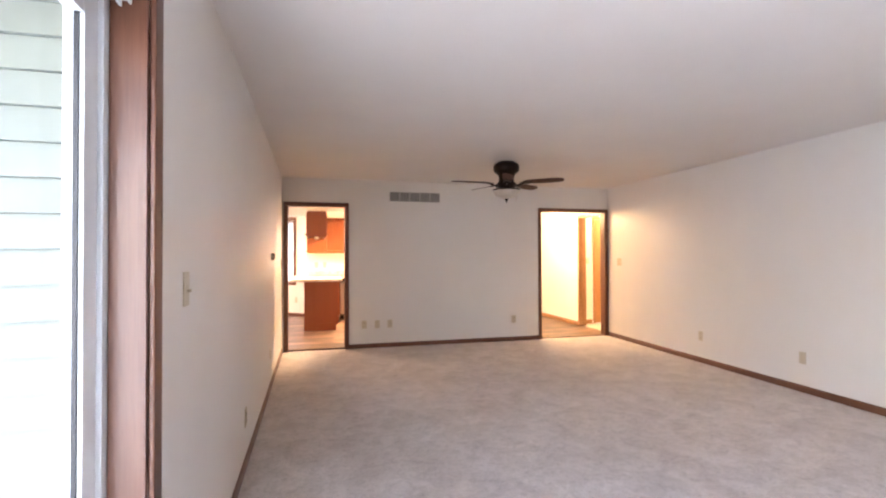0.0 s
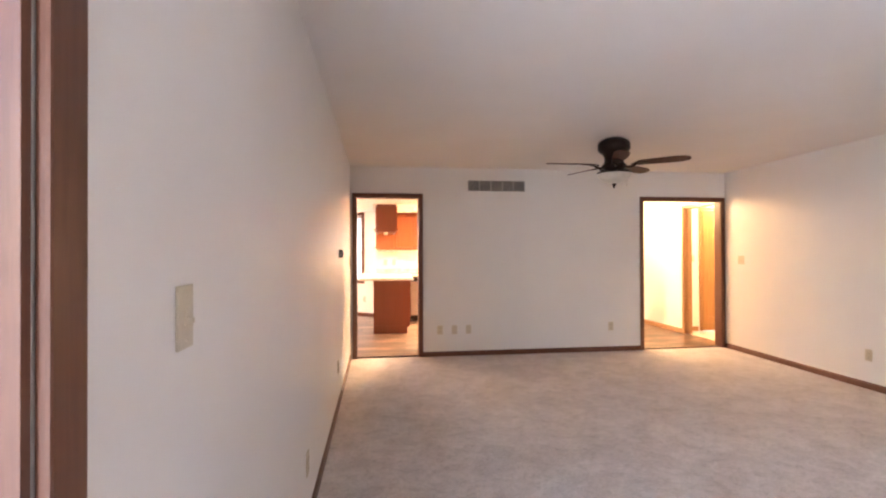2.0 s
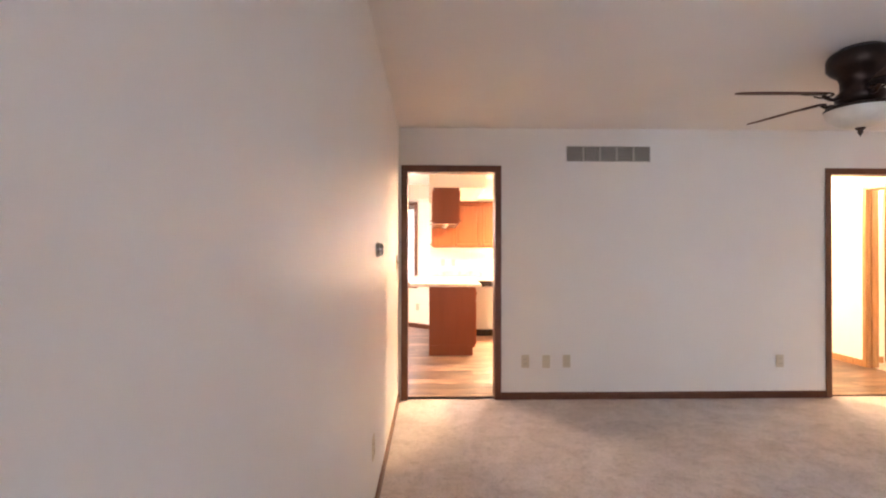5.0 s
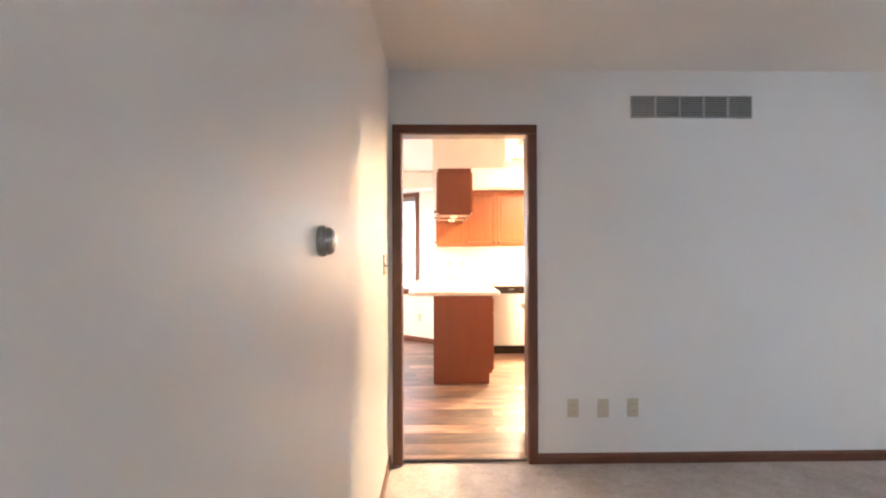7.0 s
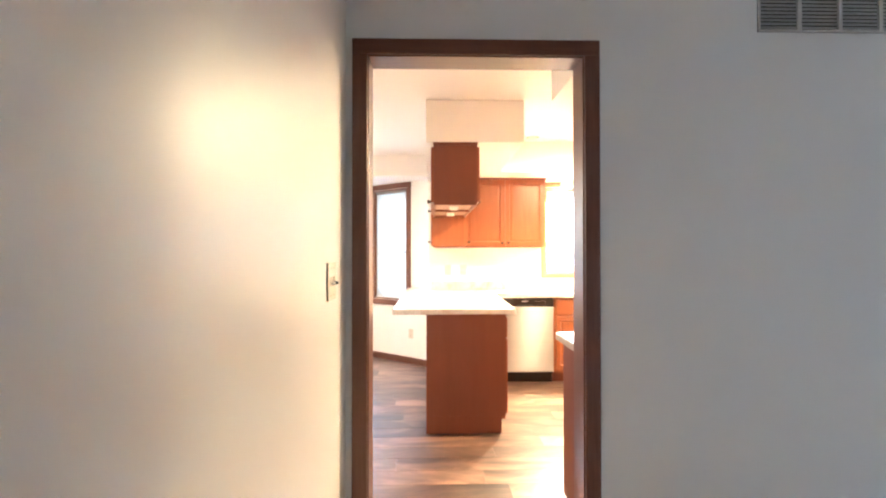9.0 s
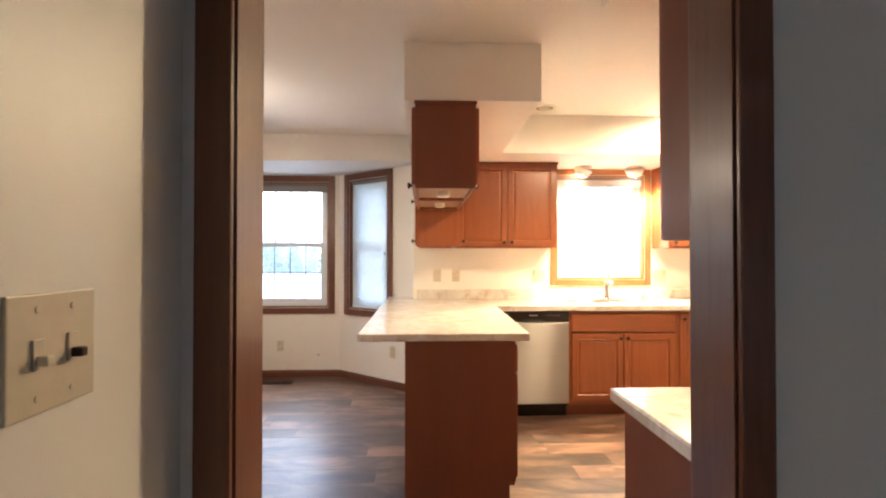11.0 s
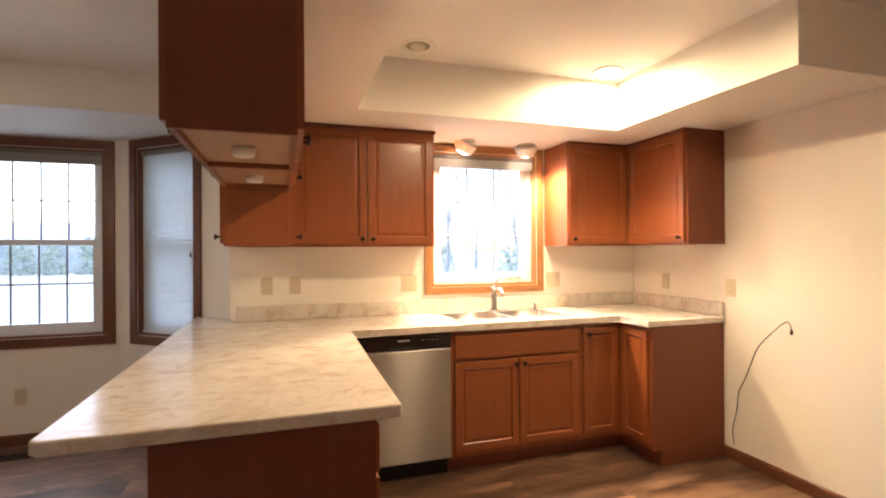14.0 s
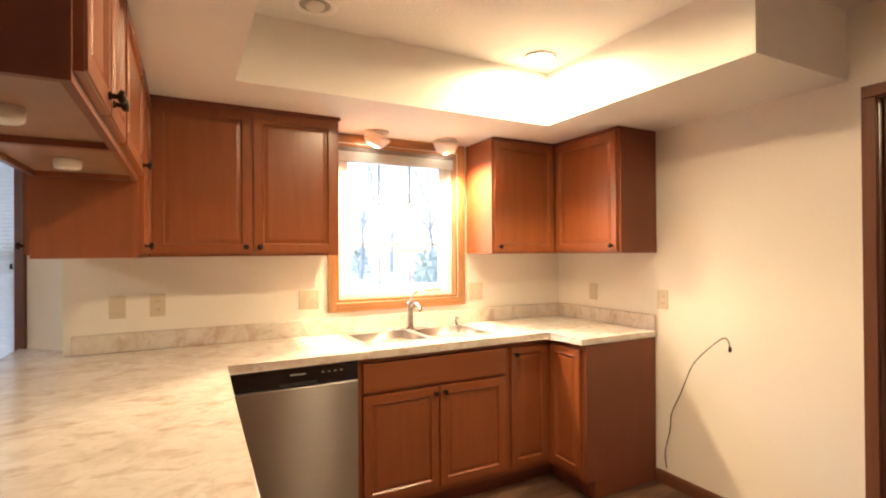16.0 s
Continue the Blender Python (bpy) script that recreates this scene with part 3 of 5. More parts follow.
def cab_front(w, h, t=0.019, rail=0.055):
    """A cabinet door lying in x-z with its face towards -y: frame, sloped moulding and raised field."""
    bm = box(0, w, -t, 0, 0, h)
    bmesh.ops.bevel(bm, geom=[e for e in bm.edges if all(abs(v.co.y + t) < 1e-6 for v in e.verts)], offset=0.004, segments=2, affect="EDGES")
    f = max((q for q in bm.faces if q.normal.y < -0.9 or abs(q.calc_center_median().y + t) < 1e-6), key=lambda q: q.calc_area())
    bmesh.ops.inset_region(bm, faces=[f], thickness=rail, depth=0.0)
    bmesh.ops.inset_region(bm, faces=[f], thickness=0.003, depth=0.0014)
    bmesh.ops.inset_region(bm, faces=[f], thickness=0.010, depth=-0.0107)
    bmesh.ops.inset_region(bm, faces=[f], thickness=0.006, depth=0.0)
    bmesh.ops.inset_region(bm, faces=[f], thickness=0.022, depth=0.004)
    return bm


KNOB = [(0, 0), (0.0085, 0), (0.0085, 0.003), (0.0055, 0.006), (0.0055, 0.014), (0.0135, 0.019), (0.0145, 0.024), (0.0115, 0.029), (0, 0.031)]


def add_front(root, facing, a0, a1, z0, z1, plane, knob=None, flat=False, mat=None):
    """A door or drawer front on a cabinet; facing is '-y', '+x' or '-x', a0..a1 its span, plane the carcass face."""
    w, h = a1 - a0, z1 - z0
    bm = box(0, w, -0.019, 0, 0, h, 0.004) if flat else cab_front(w, h, rail=min(0.055, w * 0.2))
    turn = {"-y": 0, "+x": 90, "-x": -90}[facing]
    at = {"-y": (a0, plane, z0), "+x": (plane, a0, z0), "-x": (plane, a1, z0)}[facing]
    m = Matrix.Translation(at) @ Matrix.Rotation(radians(turn), 4, "Z")
    bmesh.ops.transform(bm, matrix=m, verts=bm.verts)
    d = part("drawer_front" if flat else "door", bm, mat or (M_CABX if flat else M_CAB), root)
    if knob:
        ka, kz = knob
        out = {"-y": (ka, plane - 0.019, kz), "+x": (plane + 0.019, ka, kz), "-x": (plane - 0.019, ka, kz)}[facing]
        r = {"-y": Matrix.Rotation(radians(90), 4, "X"), "+x": Matrix.Rotation(radians(90), 4, "Y"), "-x": Matrix.Rotation(radians(-90), 4, "Y")}[facing]
        part("knob", lathe(KNOB, out, 14, r), M_BRONZE, d, "dark bronze knob", False, True)
    return d


# sink run, under the window
FY = 10.70          # carcass front
CZ = 0.874          # underside of the worktop
sink_base = thing("sink_cabinet", (1.61, 11.0, 0), "cherry-stained sink base cabinet with two doors and false drawer", "cabinet")
part("body", boxes([(1.163, 2.063, FY, KY - 0.004, 0.10, CZ - 0.002)]), M_CAB, sink_base)
part("toe_kick", box(1.163, 2.063, FY + 0.065, FY + 0.08, 0, 0.098), M_PANEL, sink_base)
add_front(sink_base, "-y", 1.185, 2.042, 0.70, 0.845, FY, None, True)
add_front(sink_base, "-y", 1.185, 1.610, 0.135, 0.680, FY, (1.585, 0.648))
add_front(sink_base, "-y", 1.617, 2.042, 0.135, 0.680, FY, (1.642, 0.648))

corner_base = thing("corner_cabinet", (2.55, 10.9, 0), "cherry-stained corner base cabinet with folding door", "cabinet")
part("body", boxes([(2.065, KX - 0.004, FY, KY - 0.004, 0.10, CZ - 0.002), (2.385, KX - 0.004, 10.405, FY, 0.10, CZ - 0.002)]), M_CAB, corner_base)
part("toe_kick", boxes([(2.065, 2.45, FY + 0.065, FY + 0.08, 0, 0.098), (2.45, 2.465, 10.405, FY + 0.08, 0, 0.098)]), M_PANEL, corner_base)
part("end_panel", prism([(2.385, 10.389), (KX - 0.004, 10.389), (KX - 0.004, 10.4045), (2.385, 10.4045)], 0.10, CZ - 0.002), M_PANEL, corner_base)
part("end_panel_foot", box(2.45, KX - 0.004, 10.389, 10.4045, 0, 0.0995), M_PANEL, corner_base)
add_front(corner_base, "-y", 2.085, 2.352, 0.135, 0.845, FY, (2.115, 0.80))
add_front(corner_base, "-x", 10.42, 10.672, 0.135, 0.845, 2.385)

# dishwasher
dish = thing("dishwasher", (0.865, 10.95, 0), "stainless steel dishwasher with black control panel", "dishwasher")
part("tub", box(0.572, 1.158, FY + 0.02, KY - 0.02, 0.10, CZ - 0.004), M_DARK, dish)
part("door", box(0.574, 1.156, FY - 0.028, FY + 0.018, 0.118, 0.776, 0.006), M_STEEL, dish, "brushed stainless steel door")
ctl = part("control_panel", box(0.574, 1.156, FY - 0.030, FY + 0.018, 0.780, 0.866, 0.006), M_BLACKP, dish, "glossy black control panel")
part("pocket_handle", box(0.78, 0.95, FY - 0.033, FY - 0.031, 0.785, 0.800, 0.0008), M_DARK, ctl)
part("badge", box(0.83, 0.90, FY - 0.0325, FY - 0.0312, 0.834, 0.840, 0.0004), M_GREYMET, ctl, "small pale maker's plate")
for k in range(4):
    part("button", box(0.975 + 0.03 * k, 0.985 + 0.03 * k, FY - 0.0325, FY - 0.0312, 0.834, 0.838, 0.0004), M_GREYMET, ctl)
part("toe_kick", box(0.574, 1.156, FY + 0.05, FY + 0.062, 0.0, 0.112), M_BLACKP, dish, "black kick plate")

# peninsula
pen = thing("peninsula_cabinet", (0.2, 9.9, 0), "cherry-stained peninsula base cabinet with plain end panel", "cabinet")
part("body", boxes([(-0.12, 0.459, 9.33, FY, 0.10, CZ - 0.002), (-0.12, 0.425, 9.33, FY, 0.0, 0.0995)]), M_CAB, pen)
part("corner_filler", box(0.459, 0.569, FY + 0.03, FY + 0.05, 0.10, CZ - 0.002), M_CAB, pen)
part("end_panel", prism([(-0.125, 9.312), (0.461, 9.312), (0.461, 9.3295), (-0.125, 9.3295)], 0.128, CZ - 0.002), M_PANEL, pen)
part("end_panel_foot", box(-0.125, 0.427, 9.312, 9.3295, 0, 0.1275), M_PANEL, pen)
part("back_panel", box(-0.126, -0.1205, 9.33, 11.3, 0.0, CZ - 0.002), M_PANEL, pen)
for k in range(3):
    a0 = 9.345 + 0.43 * k
    add_front(pen, "+x", a0, a0 + 0.42, 0.70, 0.845, 0.459, (a0 + 0.21, 0.772), True)
    add_front(pen, "+x", a0, a0 + 0.42, 0.135, 0.685, 0.459, (a0 + (0.385 if k != 1 else 0.035), 0.65))

# wall cabinets
UZ, UT = 1.39, 2.132


def upper(name, x0, x1, y0, y1, z0, z1, label, side=M_CAB):
    """A wall cabinet carcass: two sides, top, and a bottom set up inside a light rail."""
    root = thing(name, ((x0 + x1) / 2, (y0 + y1) / 2, z0), label, "cabinet")
    t = 0.017
    for r in ((x0, x0 + t, y0, y1, z0, z1), (x1 - t, x1, y0, y1, z0, z1), (x0 + t, x1 - t, y0, y0 + t, z0, z1), (x0 + t, x1 - t, y1 - t, y1, z0, z1)):
        part("side_panel", box(*r), side, root)
    part("bottom", box(x0 + t, x1 - t, y0 + t, y1 - t, z0 + 0.018, z0 + 0.03), M_CABIN, root, "pale maple underside")
    return root


uw = upper("wall_cabinet", 0.250, 1.140, 10.946, KY - 0.003, UZ, UT, "cherry-stained double wall cabinet beside the sink window")
add_front(uw, "-y", 0.266, 0.698, UZ + 0.012, UT - 0.02, 10.946, (0.668, UZ + 0.045))
add_front(uw, "-y", 0.703, 1.126, UZ + 0.012, UT - 0.02, 10.946, (0.733, UZ + 0.045))
part("crown", box(0.245, 1.146, 10.922, 10.944, UT - 0.017, UT + 0.001, 0.003), M_PANEL, uw)

uc = upper("wall_cabinet", -0.072, 0.246, 10.482, KY - 0.003, UZ, UT, "cherry-stained blind corner wall cabinet above the peninsula")
add_front(uc, "+x", 10.50, 10.93, UZ + 0.012, UT - 0.02, 0.246, (10.53, UZ + 0.045))
add_front(uc, "-x", 10.50, 11.05, UZ + 0.012, UT - 0.02, -0.072, (10.53, UZ + 0.045))

HZ = 1.676
for y0, y1, n, lab in ((9.275, 9.877, 2, "hanging cherry-stained cabinet above the peninsula, doors on both sides"), (9.879, 10.480, 1, "hanging cherry-stained cabinet beside the corner cabinet")):
    uh = upper("hanging_cabinet", -0.072, 0.246, y0, y1, HZ, UT, lab, M_PANEL if y0 < 9.5 else M_CAB)
    w = (y1 - y0 - 0.02) / n
    for k in range(n):
        a0 = y0 + 0.01 + w * k
        kn = a0 + (w - 0.035 if (n == 1 or k == 0) else 0.03)
        for face, pl in (("+x", 0.246), ("-x", -0.072)):
            add_front(uh, face, a0 + 0.002, a0 + w - 0.004, HZ + 0.02, UT - 0.03, pl, (kn, HZ + 0.055))
    yc = (y0 + y1) / 2
    puck = thing("puck_light", (0.087, yc, HZ), "small white round light under the hanging cabinet", "lamp", "under-cabinet lights")
    part("housing", lathe([(0, 0.0175), (0.036, 0.0175), (0.036, 0.002), (0.034, -0.008), (0.029, -0.0115), (0, -0.0115)], (0.087, yc, HZ), 24), M_WHITEP, puck, "", False, True)
part("crown", box(-0.077, 0.251, 9.259, 9.273, UT - 0.02, UT, 0.003), M_PANEL, uh)

ur = upper("wall_cabinet", 2.132, 2.650, 10.946, KY - 0.003, UZ, UT, "cherry-stained wall cabinet lit from the sink lamps")
add_front(ur, "-y", 2.146, 2.628, UZ + 0.012, UT - 0.02, 10.946, (2.178, UZ + 0.045))
part("crown", box(2.127, 2.632, 10.922, 10.944, UT - 0.017, UT + 0.001, 0.003), M_PANEL, ur)
ue = upper("wall_cabinet", 2.654, KX - 0.003, 10.378, KY - 0.003, UZ, UT, "cherry-stained corner wall cabinet with plain side")
add_front(ue, "-x", 10.392, 10.925, UZ + 0.012, UT - 0.02, 2.654, (10.425, UZ + 0.045))
part("crown", box(2.628, 2.652, 10.372, 10.92, UT - 0.017, UT + 0.001, 0.003), M_PANEL, ue)
part("light_rail", box(2.650, KX - 0.003, 10.371, 10.377, UZ, UT, 0.001), M_PANEL, ue, "plain reddish side panel")

# near run beside the doorway
nb = thing("base_cabinet", (1.25, 7.9, 0), "cherry-stained base cabinet beside the kitchen doorway", "cabinet")
part("body", box(0.585, 1.90, YK + 0.004, 8.20, 0.10, CZ - 0.002), M_PANEL, nb)
part("toe_kick", box(0.585, 1.90, YK + 0.004, 8.13, 0, 0.0995), M_PANEL, nb)
for k in range(3):
    a0 = 0.605 + 0.42 * k
    m = part("door", cab_front(0.405, 0.70), M_CAB, nb, "", True)
    m.matrix_basis = Matrix.Translation(Vector((a0 + 0.405, 8.201, 0.14)) - nb.location) @ Matrix.Rotation(math.pi, 4, "Z")
    part("knob", lathe(KNOB, (a0 + 0.03, 8.22, 0.80), 14, Matrix.Rotation(radians(-90), 4, "X")), M_BRONZE, nb, "dark bronze knob", False, True)
nu = upper("wall_cabinet", 0.549, 1.90, YK + 0.004, 7.886, 1.362, UT, "dark cherry-stained wall cabinet beside the doorway", M_PANEL)
for k in range(3):
    a0 = 0.552 + 0.449 * k
    m = part("door", cab_front(0.444, 0.745), M_CAB, nu, "", True)
    m.matrix_basis = Matrix.Translation(Vector((a0 + 0.444, 7.888, 1.366)) - nu.location) @ Matrix.Rotation(math.pi, 4, "Z")
    part("knob", lathe(KNOB, (a0 + (0.41 if k == 0 else 0.03), 7.907, 1.41), 14, Matrix.Rotation(radians(-90), 4, "X")), M_BRONZE, nu, "dark bronze knob", False, True)

# ---- worktops ----


def slab(name, outline, label):
    root = thing(name, (*outline[0], CZ), label, "countertop")
    part("top", prism(outline, CZ, 0.914, 0.006, 2), M_LAM, root)
    return root


SX0, SX1, SY0, SY1 = 1.225, 2.035, 10.79, 11.20      # cut-out for the sink
wt = slab("worktop", [(-0.352, 9.292), (0.530, 9.292), (0.535, 9.297), (0.556, 10.655), (SX0, 10.655), (SX0, KY - 0.002), (-0.118, KY - 0.002), (-0.118, 11.43), (-0.375, 11.646), (-0.375, 9.312)], "pale marble-look laminate worktop running out as a peninsula")
part("top_front", box(SX0, SX1, 10.655, SY0, CZ, 0.914), M_LAM, wt)
part("top_back", box(SX0, SX1, SY1, KY - 0.002, CZ, 0.914), M_LAM, wt)
part("top_east", prism([(SX1, 10.655), (2.345, 10.655), (2.345, 10.38), (KX - 0.002, 10.38), (KX - 0.002, KY - 0.002), (SX1, KY - 0.002)], CZ, 0.914, 0.006, 2), M_LAM, wt)
part("backsplash", box(-0.085, KX - 0.024, KY - 0.022, KY - 0.002, 0.9145, 1.008, 0.004), M_LAM, wt)
part("backsplash", box(KX - 0.022, KX - 0.002, 10.382, KY - 0.002, 0.9145, 1.008, 0.004), M_LAM, wt)
slab("worktop", [(0.56, YK + 0.002), (1.92, YK + 0.002), (1.92, 8.235), (0.555, 8.235), (0.553, 8.233), (0.553, YK + 0.009)], "pale marble-look laminate worktop beside the doorway")

part("edge_band", box(0.5505, 0.5525, YK + 0.012, 8.21, CZ + 0.006, 0.908, 0.0006), M_LAM, bpy.data.objects["worktop.001"])
scrap = thing("dry_leaf_scrap", (0.82, 8.04, 0.914), "small crumpled brown scrap lying on the worktop", "scrap")
bm = bmesh.new()
grid = [[bm.verts.new((0.82 + 0.007 * i + 0.002 * math.sin(j * 2.1), 8.025 + 0.006 * j + 0.002 * math.sin(i * 1.7), 0.9155 + 0.005 * abs(math.sin(i * 1.3 + j * 0.9)))) for i in range(-4, 5)] for j in range(4)]
for a, b in zip(grid, grid[1:]):
    for i in range(8):
        if (i * 7 + len(bm.faces)) % 5:
            bm.faces.new((a[i], a[i + 1], b[i + 1], b[i]))
bmesh.ops.solidify(bm, geom=bm.faces[:], thickness=0.001)
part("flake", bm, M_OAK, scrap)

# sink, tap and soap pump
sink = thing("sink", (1.63, 10.99, 0.914), "double-bowl stainless steel sink set into the worktop", "sink")
rim = boxes([(SX0 - 0.012, SX1 + 0.012, SY0 - 0.012, SY0 + 0.022, 0.9145, 0.9185), (SX0 - 0.012, SX1 + 0.012, SY1 - 0.06, SY1 + 0.012, 0.9145, 0.9185), (SX0 - 0.012, SX0 + 0.022, SY0 + 0.022, SY1 - 0.06, 0.9145, 0.9185), (SX1 - 0.022, SX1 + 0.012, SY0 + 0.022, SY1 - 0.06, 0.9145, 0.9185), (1.612, 1.648, SY0 + 0.022, SY1 - 0.06, 0.9145, 0.9185)])
part("rim", rim, M_SINK, sink)
for x0, x1 in ((SX0 + 0.022, 1.612), (1.648, SX1 - 0.022)):
    y0, y1, d = SY0 + 0.022, SY1 - 0.06, 0.17
    bm = bmesh.new()
    hi = [bm.verts.new((x, y, 0.9165)) for x, y in ((x0, y0), (x1, y0), (x1, y1), (x0, y1))]
    lo = [bm.verts.new((x, y, 0.9165 - d)) for x, y in ((x0 + 0.03, y0 + 0.03), (x1 - 0.03, y0 + 0.03), (x1 - 0.03, y1 - 0.03), (x0 + 0.03, y1 - 0.03))]
    for k in range(4):
        bm.faces.new((hi[k], hi[(k + 1) % 4], lo[(k + 1) % 4], lo[k]))
    bm.faces.new(lo)
    bmesh.ops.bevel(bm, geom=[e for e in bm.edges if not all(v.co.z > 0.91 for v in e.verts)], offset=0.025, segments=3, affect="EDGES")
    bowl = part("bowl", bm, M_SINK, sink, "", False, True)
    part("drain", lathe([(0.045, 0.0), (0.04, 0.004), (0.025, 0.001), (0, 0.001)], ((x0 + x1) / 2, (y0 + y1) / 2, 0.9165 - d + 0.0015), 20), M_CHROME, bowl)
tap = thing("tap", (1.655, 11.165, 0.9185), "chrome single-lever kitchen tap behind the sink", "tap")
part("deck_plate", lathe([(0.0, 0.0), (0.125, 0.0), (0.12, 0.007), (0, 0.008)], (1.655, 11.165, 0.9187), 32, Matrix.Diagonal((1, 0.24, 1, 1))), M_CHROME, tap, "", False, True)
part("body", lathe([(0.030, 0), (0.026, 0.01), (0.022, 0.03), (0.021, 0.13), (0.024, 0.15), (0.020, 0.165), (0, 0.17)], (1.655, 11.165, 0.926), 20), M_CHROME, tap, "", False, True)
part("spout", tube(bend([(1.655, 11.16, 1.05), (1.652, 11.10, 1.082), (1.648, 11.03, 1.082), (1.646, 10.99, 1.055)], 6), 0.013, 10), M_CHROME, tap, "", False, True)
part("lever", tube(bend([(1.655, 11.165, 1.09), (1.672, 11.16, 1.13), (1.705, 11.15, 1.16)], 5), 0.008, 8), M_CHROME, tap, "", False, True)
soap = thing("soap_pump", (1.985, 11.17, 0.9185), "small chrome soap pump beside the tap", "soap dispenser")
part("base", lathe([(0.022, 0), (0.020, 0.008), (0.012, 0.014), (0.010, 0.045), (0, 0.047)], (1.985, 11.17, 0.9187), 16), M_CHROME, soap, "", False, True)
part("nozzle", tube([(1.985, 11.17, 0.955), (1.985, 11.165, 0.972), (1.982, 11.12, 0.968)], 0.007, 8), M_CHROME, soap, "", False, True)

# ---- windows ----


# Grille bars darker than the sash vinyl: backlit shade put into the colour.
M_BAR_BACKLIT = plain("backlit_grey_bar", (0.24, 0.245, 0.25), 0.5, 0, 0.04, 25)
# Dark copy of the blind fabric: the bay blinds' shade is in its colour.
M_BLIND_SHADED = plain("raised_blind_painted_shade", (0.34, 0.33, 0.32), 0.8, 0, 0.05, 25)


def grille_window(name, place, turn, w, h, label, sashes, cols, rows, casing, cmats, blind=None, cw=0.07):
    """A window in a wall's local frame: x along the wall, y outwards, z from the opening's low edge. place is the opening's low west corner."""
    root = thing(name, place, label, "window", "", turn)
    tagged(root, kind="structure")
    P = lambda nm, bm, mt, par=root, lb="": part(nm, bm, mt, par, lb, True)
    mv, mh = cmats
    for a0, a1, b0, b1, mt in ((-cw, -0.004, -cw, h + cw, mv), (w + 0.004, w + cw, -cw, h + cw, mv), (-0.0035, w + 0.0035, h + 0.004, h + cw, mh), (-0.0035, w + 0.0035, -cw, -0.004, mh)):
        P("casing", box(a0, a1, -0.018, -0.002, b0, b1, 0.004), mt)
    for a0, a1, b0, b1, mt in ((0.0, 0.014, 0, h, mv), (w - 0.014, w, 0, h, mv), (0.014, w - 0.014, h - 0.014, h, mh), (0.014, w - 0.014, 0, 0.014, mh)):
        P("jamb", box(a0, a1, -0.003, 0.075, b0, b1, 0.001), mt)
    fr = P("window_frame", boxes([(0.014, 0.05, 0.055, 0.135, 0.014, h - 0.014), (w - 0.05, w - 0.014, 0.055, 0.135, 0.014, h - 0.014), (0.05, w - 0.05, 0.055, 0.135, h - 0.045, h - 0.014), (0.05, w - 0.05, 0.055, 0.135, 0.014, 0.05)], 0.002), M_VINYL)
    lo, hi = 0.05, h - 0.045
    spans = [(lo, hi, 0.075)] if sashes == 1 else [(lo, (lo + hi) / 2 + 0.02, 0.065), ((lo + hi) / 2 - 0.02, hi, 0.10)]
    for s0, s1, y in spans:
        b = 0.042
        x0, x1 = 0.052, w - 0.052
        sash = P("sash", boxes([(x0, x0 + b, y, y + 0.03, s0, s1), (x1 - b, x1, y, y + 0.03, s0, s1), (x0 + b, x1 - b, y, y + 0.03, s1 - b, s1), (x0 + b, x1 - b, y, y + 0.03, s0, s0 + b)], 0.002), M_VINYL)
        pane = P("pane", box(x0 + b - 0.004, x1 - b + 0.004, y + 0.013, y + 0.017, s0 + b - 0.004, s1 - b + 0.004), M_GLASS, sash)
        pane.visible_shadow = False
        gx0, gx1, gz0, gz1 = x0 + b, x1 - b, s0 + b, s1 - b
        for k in range(1, cols):
            gx = gx0 + (gx1 - gx0) * k / cols
            P("grille_bar", box(gx - 0.0055, gx + 0.0055, y + 0.019, y + 0.027, gz0, gz1, 0.001), M_BAR_BACKLIT, sash)
        for k in range(1, rows):
            gz = gz0 + (gz1 - gz0) * k / rows
            P("grille_bar", box(gx0, gx1, y + 0.0185, y + 0.0265, gz - 0.0055, gz + 0.0055, 0.001), M_BAR_BACKLIT, sash)
    if blind == "down":
        bl = P("blind", bmesh.new(), M_BLIND, root, "lowered white pleated blind")
        bm = bmesh.new()
        n = int((h - 0.06) / 0.011)
        prev = None
        for k in range(n + 1):
            y = 0.030 + (0.0012 if k % 2 else -0.0008)
            z = h - 0.045 - (h - 0.065) * k / n
            row = [bm.verts.new((0.018, y, z)), bm.verts.new((w - 0.018, y, z))]
            if prev:
                bm.faces.new((prev[0], prev[1], row[1], row[0]))
            prev = row
        bm.to_mesh(bl.data)
        bm.free()
        P("headrail", box(0.016, w - 0.016, 0.012, 0.05, h - 0.045, h - 0.015, 0.003), M_BLINDD, bl)
        P("cord_tassel", lathe([(0, 0.03), (0.005, 0.026), (0.007, 0.0), (0, -0.002)], (w - 0.06, 0.016, h * 0.42), 10), M_DARK, bl, "dark cord tassel")
        P("bottom_rail", box(0.018, w - 0.018, 0.02, 0.042, 0.0145, 0.032, 0.003), M_VINYL, bl)
    elif blind == "up":
        pale = cols == 3
        # bay blinds take the copy with shade in its colour
        bl = P("blind", boxes([(0.018, w - 0.018, 0.014, 0.046, h - 0.105 + 0.008 * k, h - 0.0985 + 0.008 * k) for k in range(8)], 0.001), M_BLIND if pale else M_BLIND_SHADED, root, "raised pleated blind")
        P("headrail", box(0.016, w - 0.016, 0.012, 0.05, h - 0.04, h - 0.015, 0.003), M_BLINDD, bl)
    return root


def on_wall(m, s, z):
    return m @ Vector((s, 0, z))


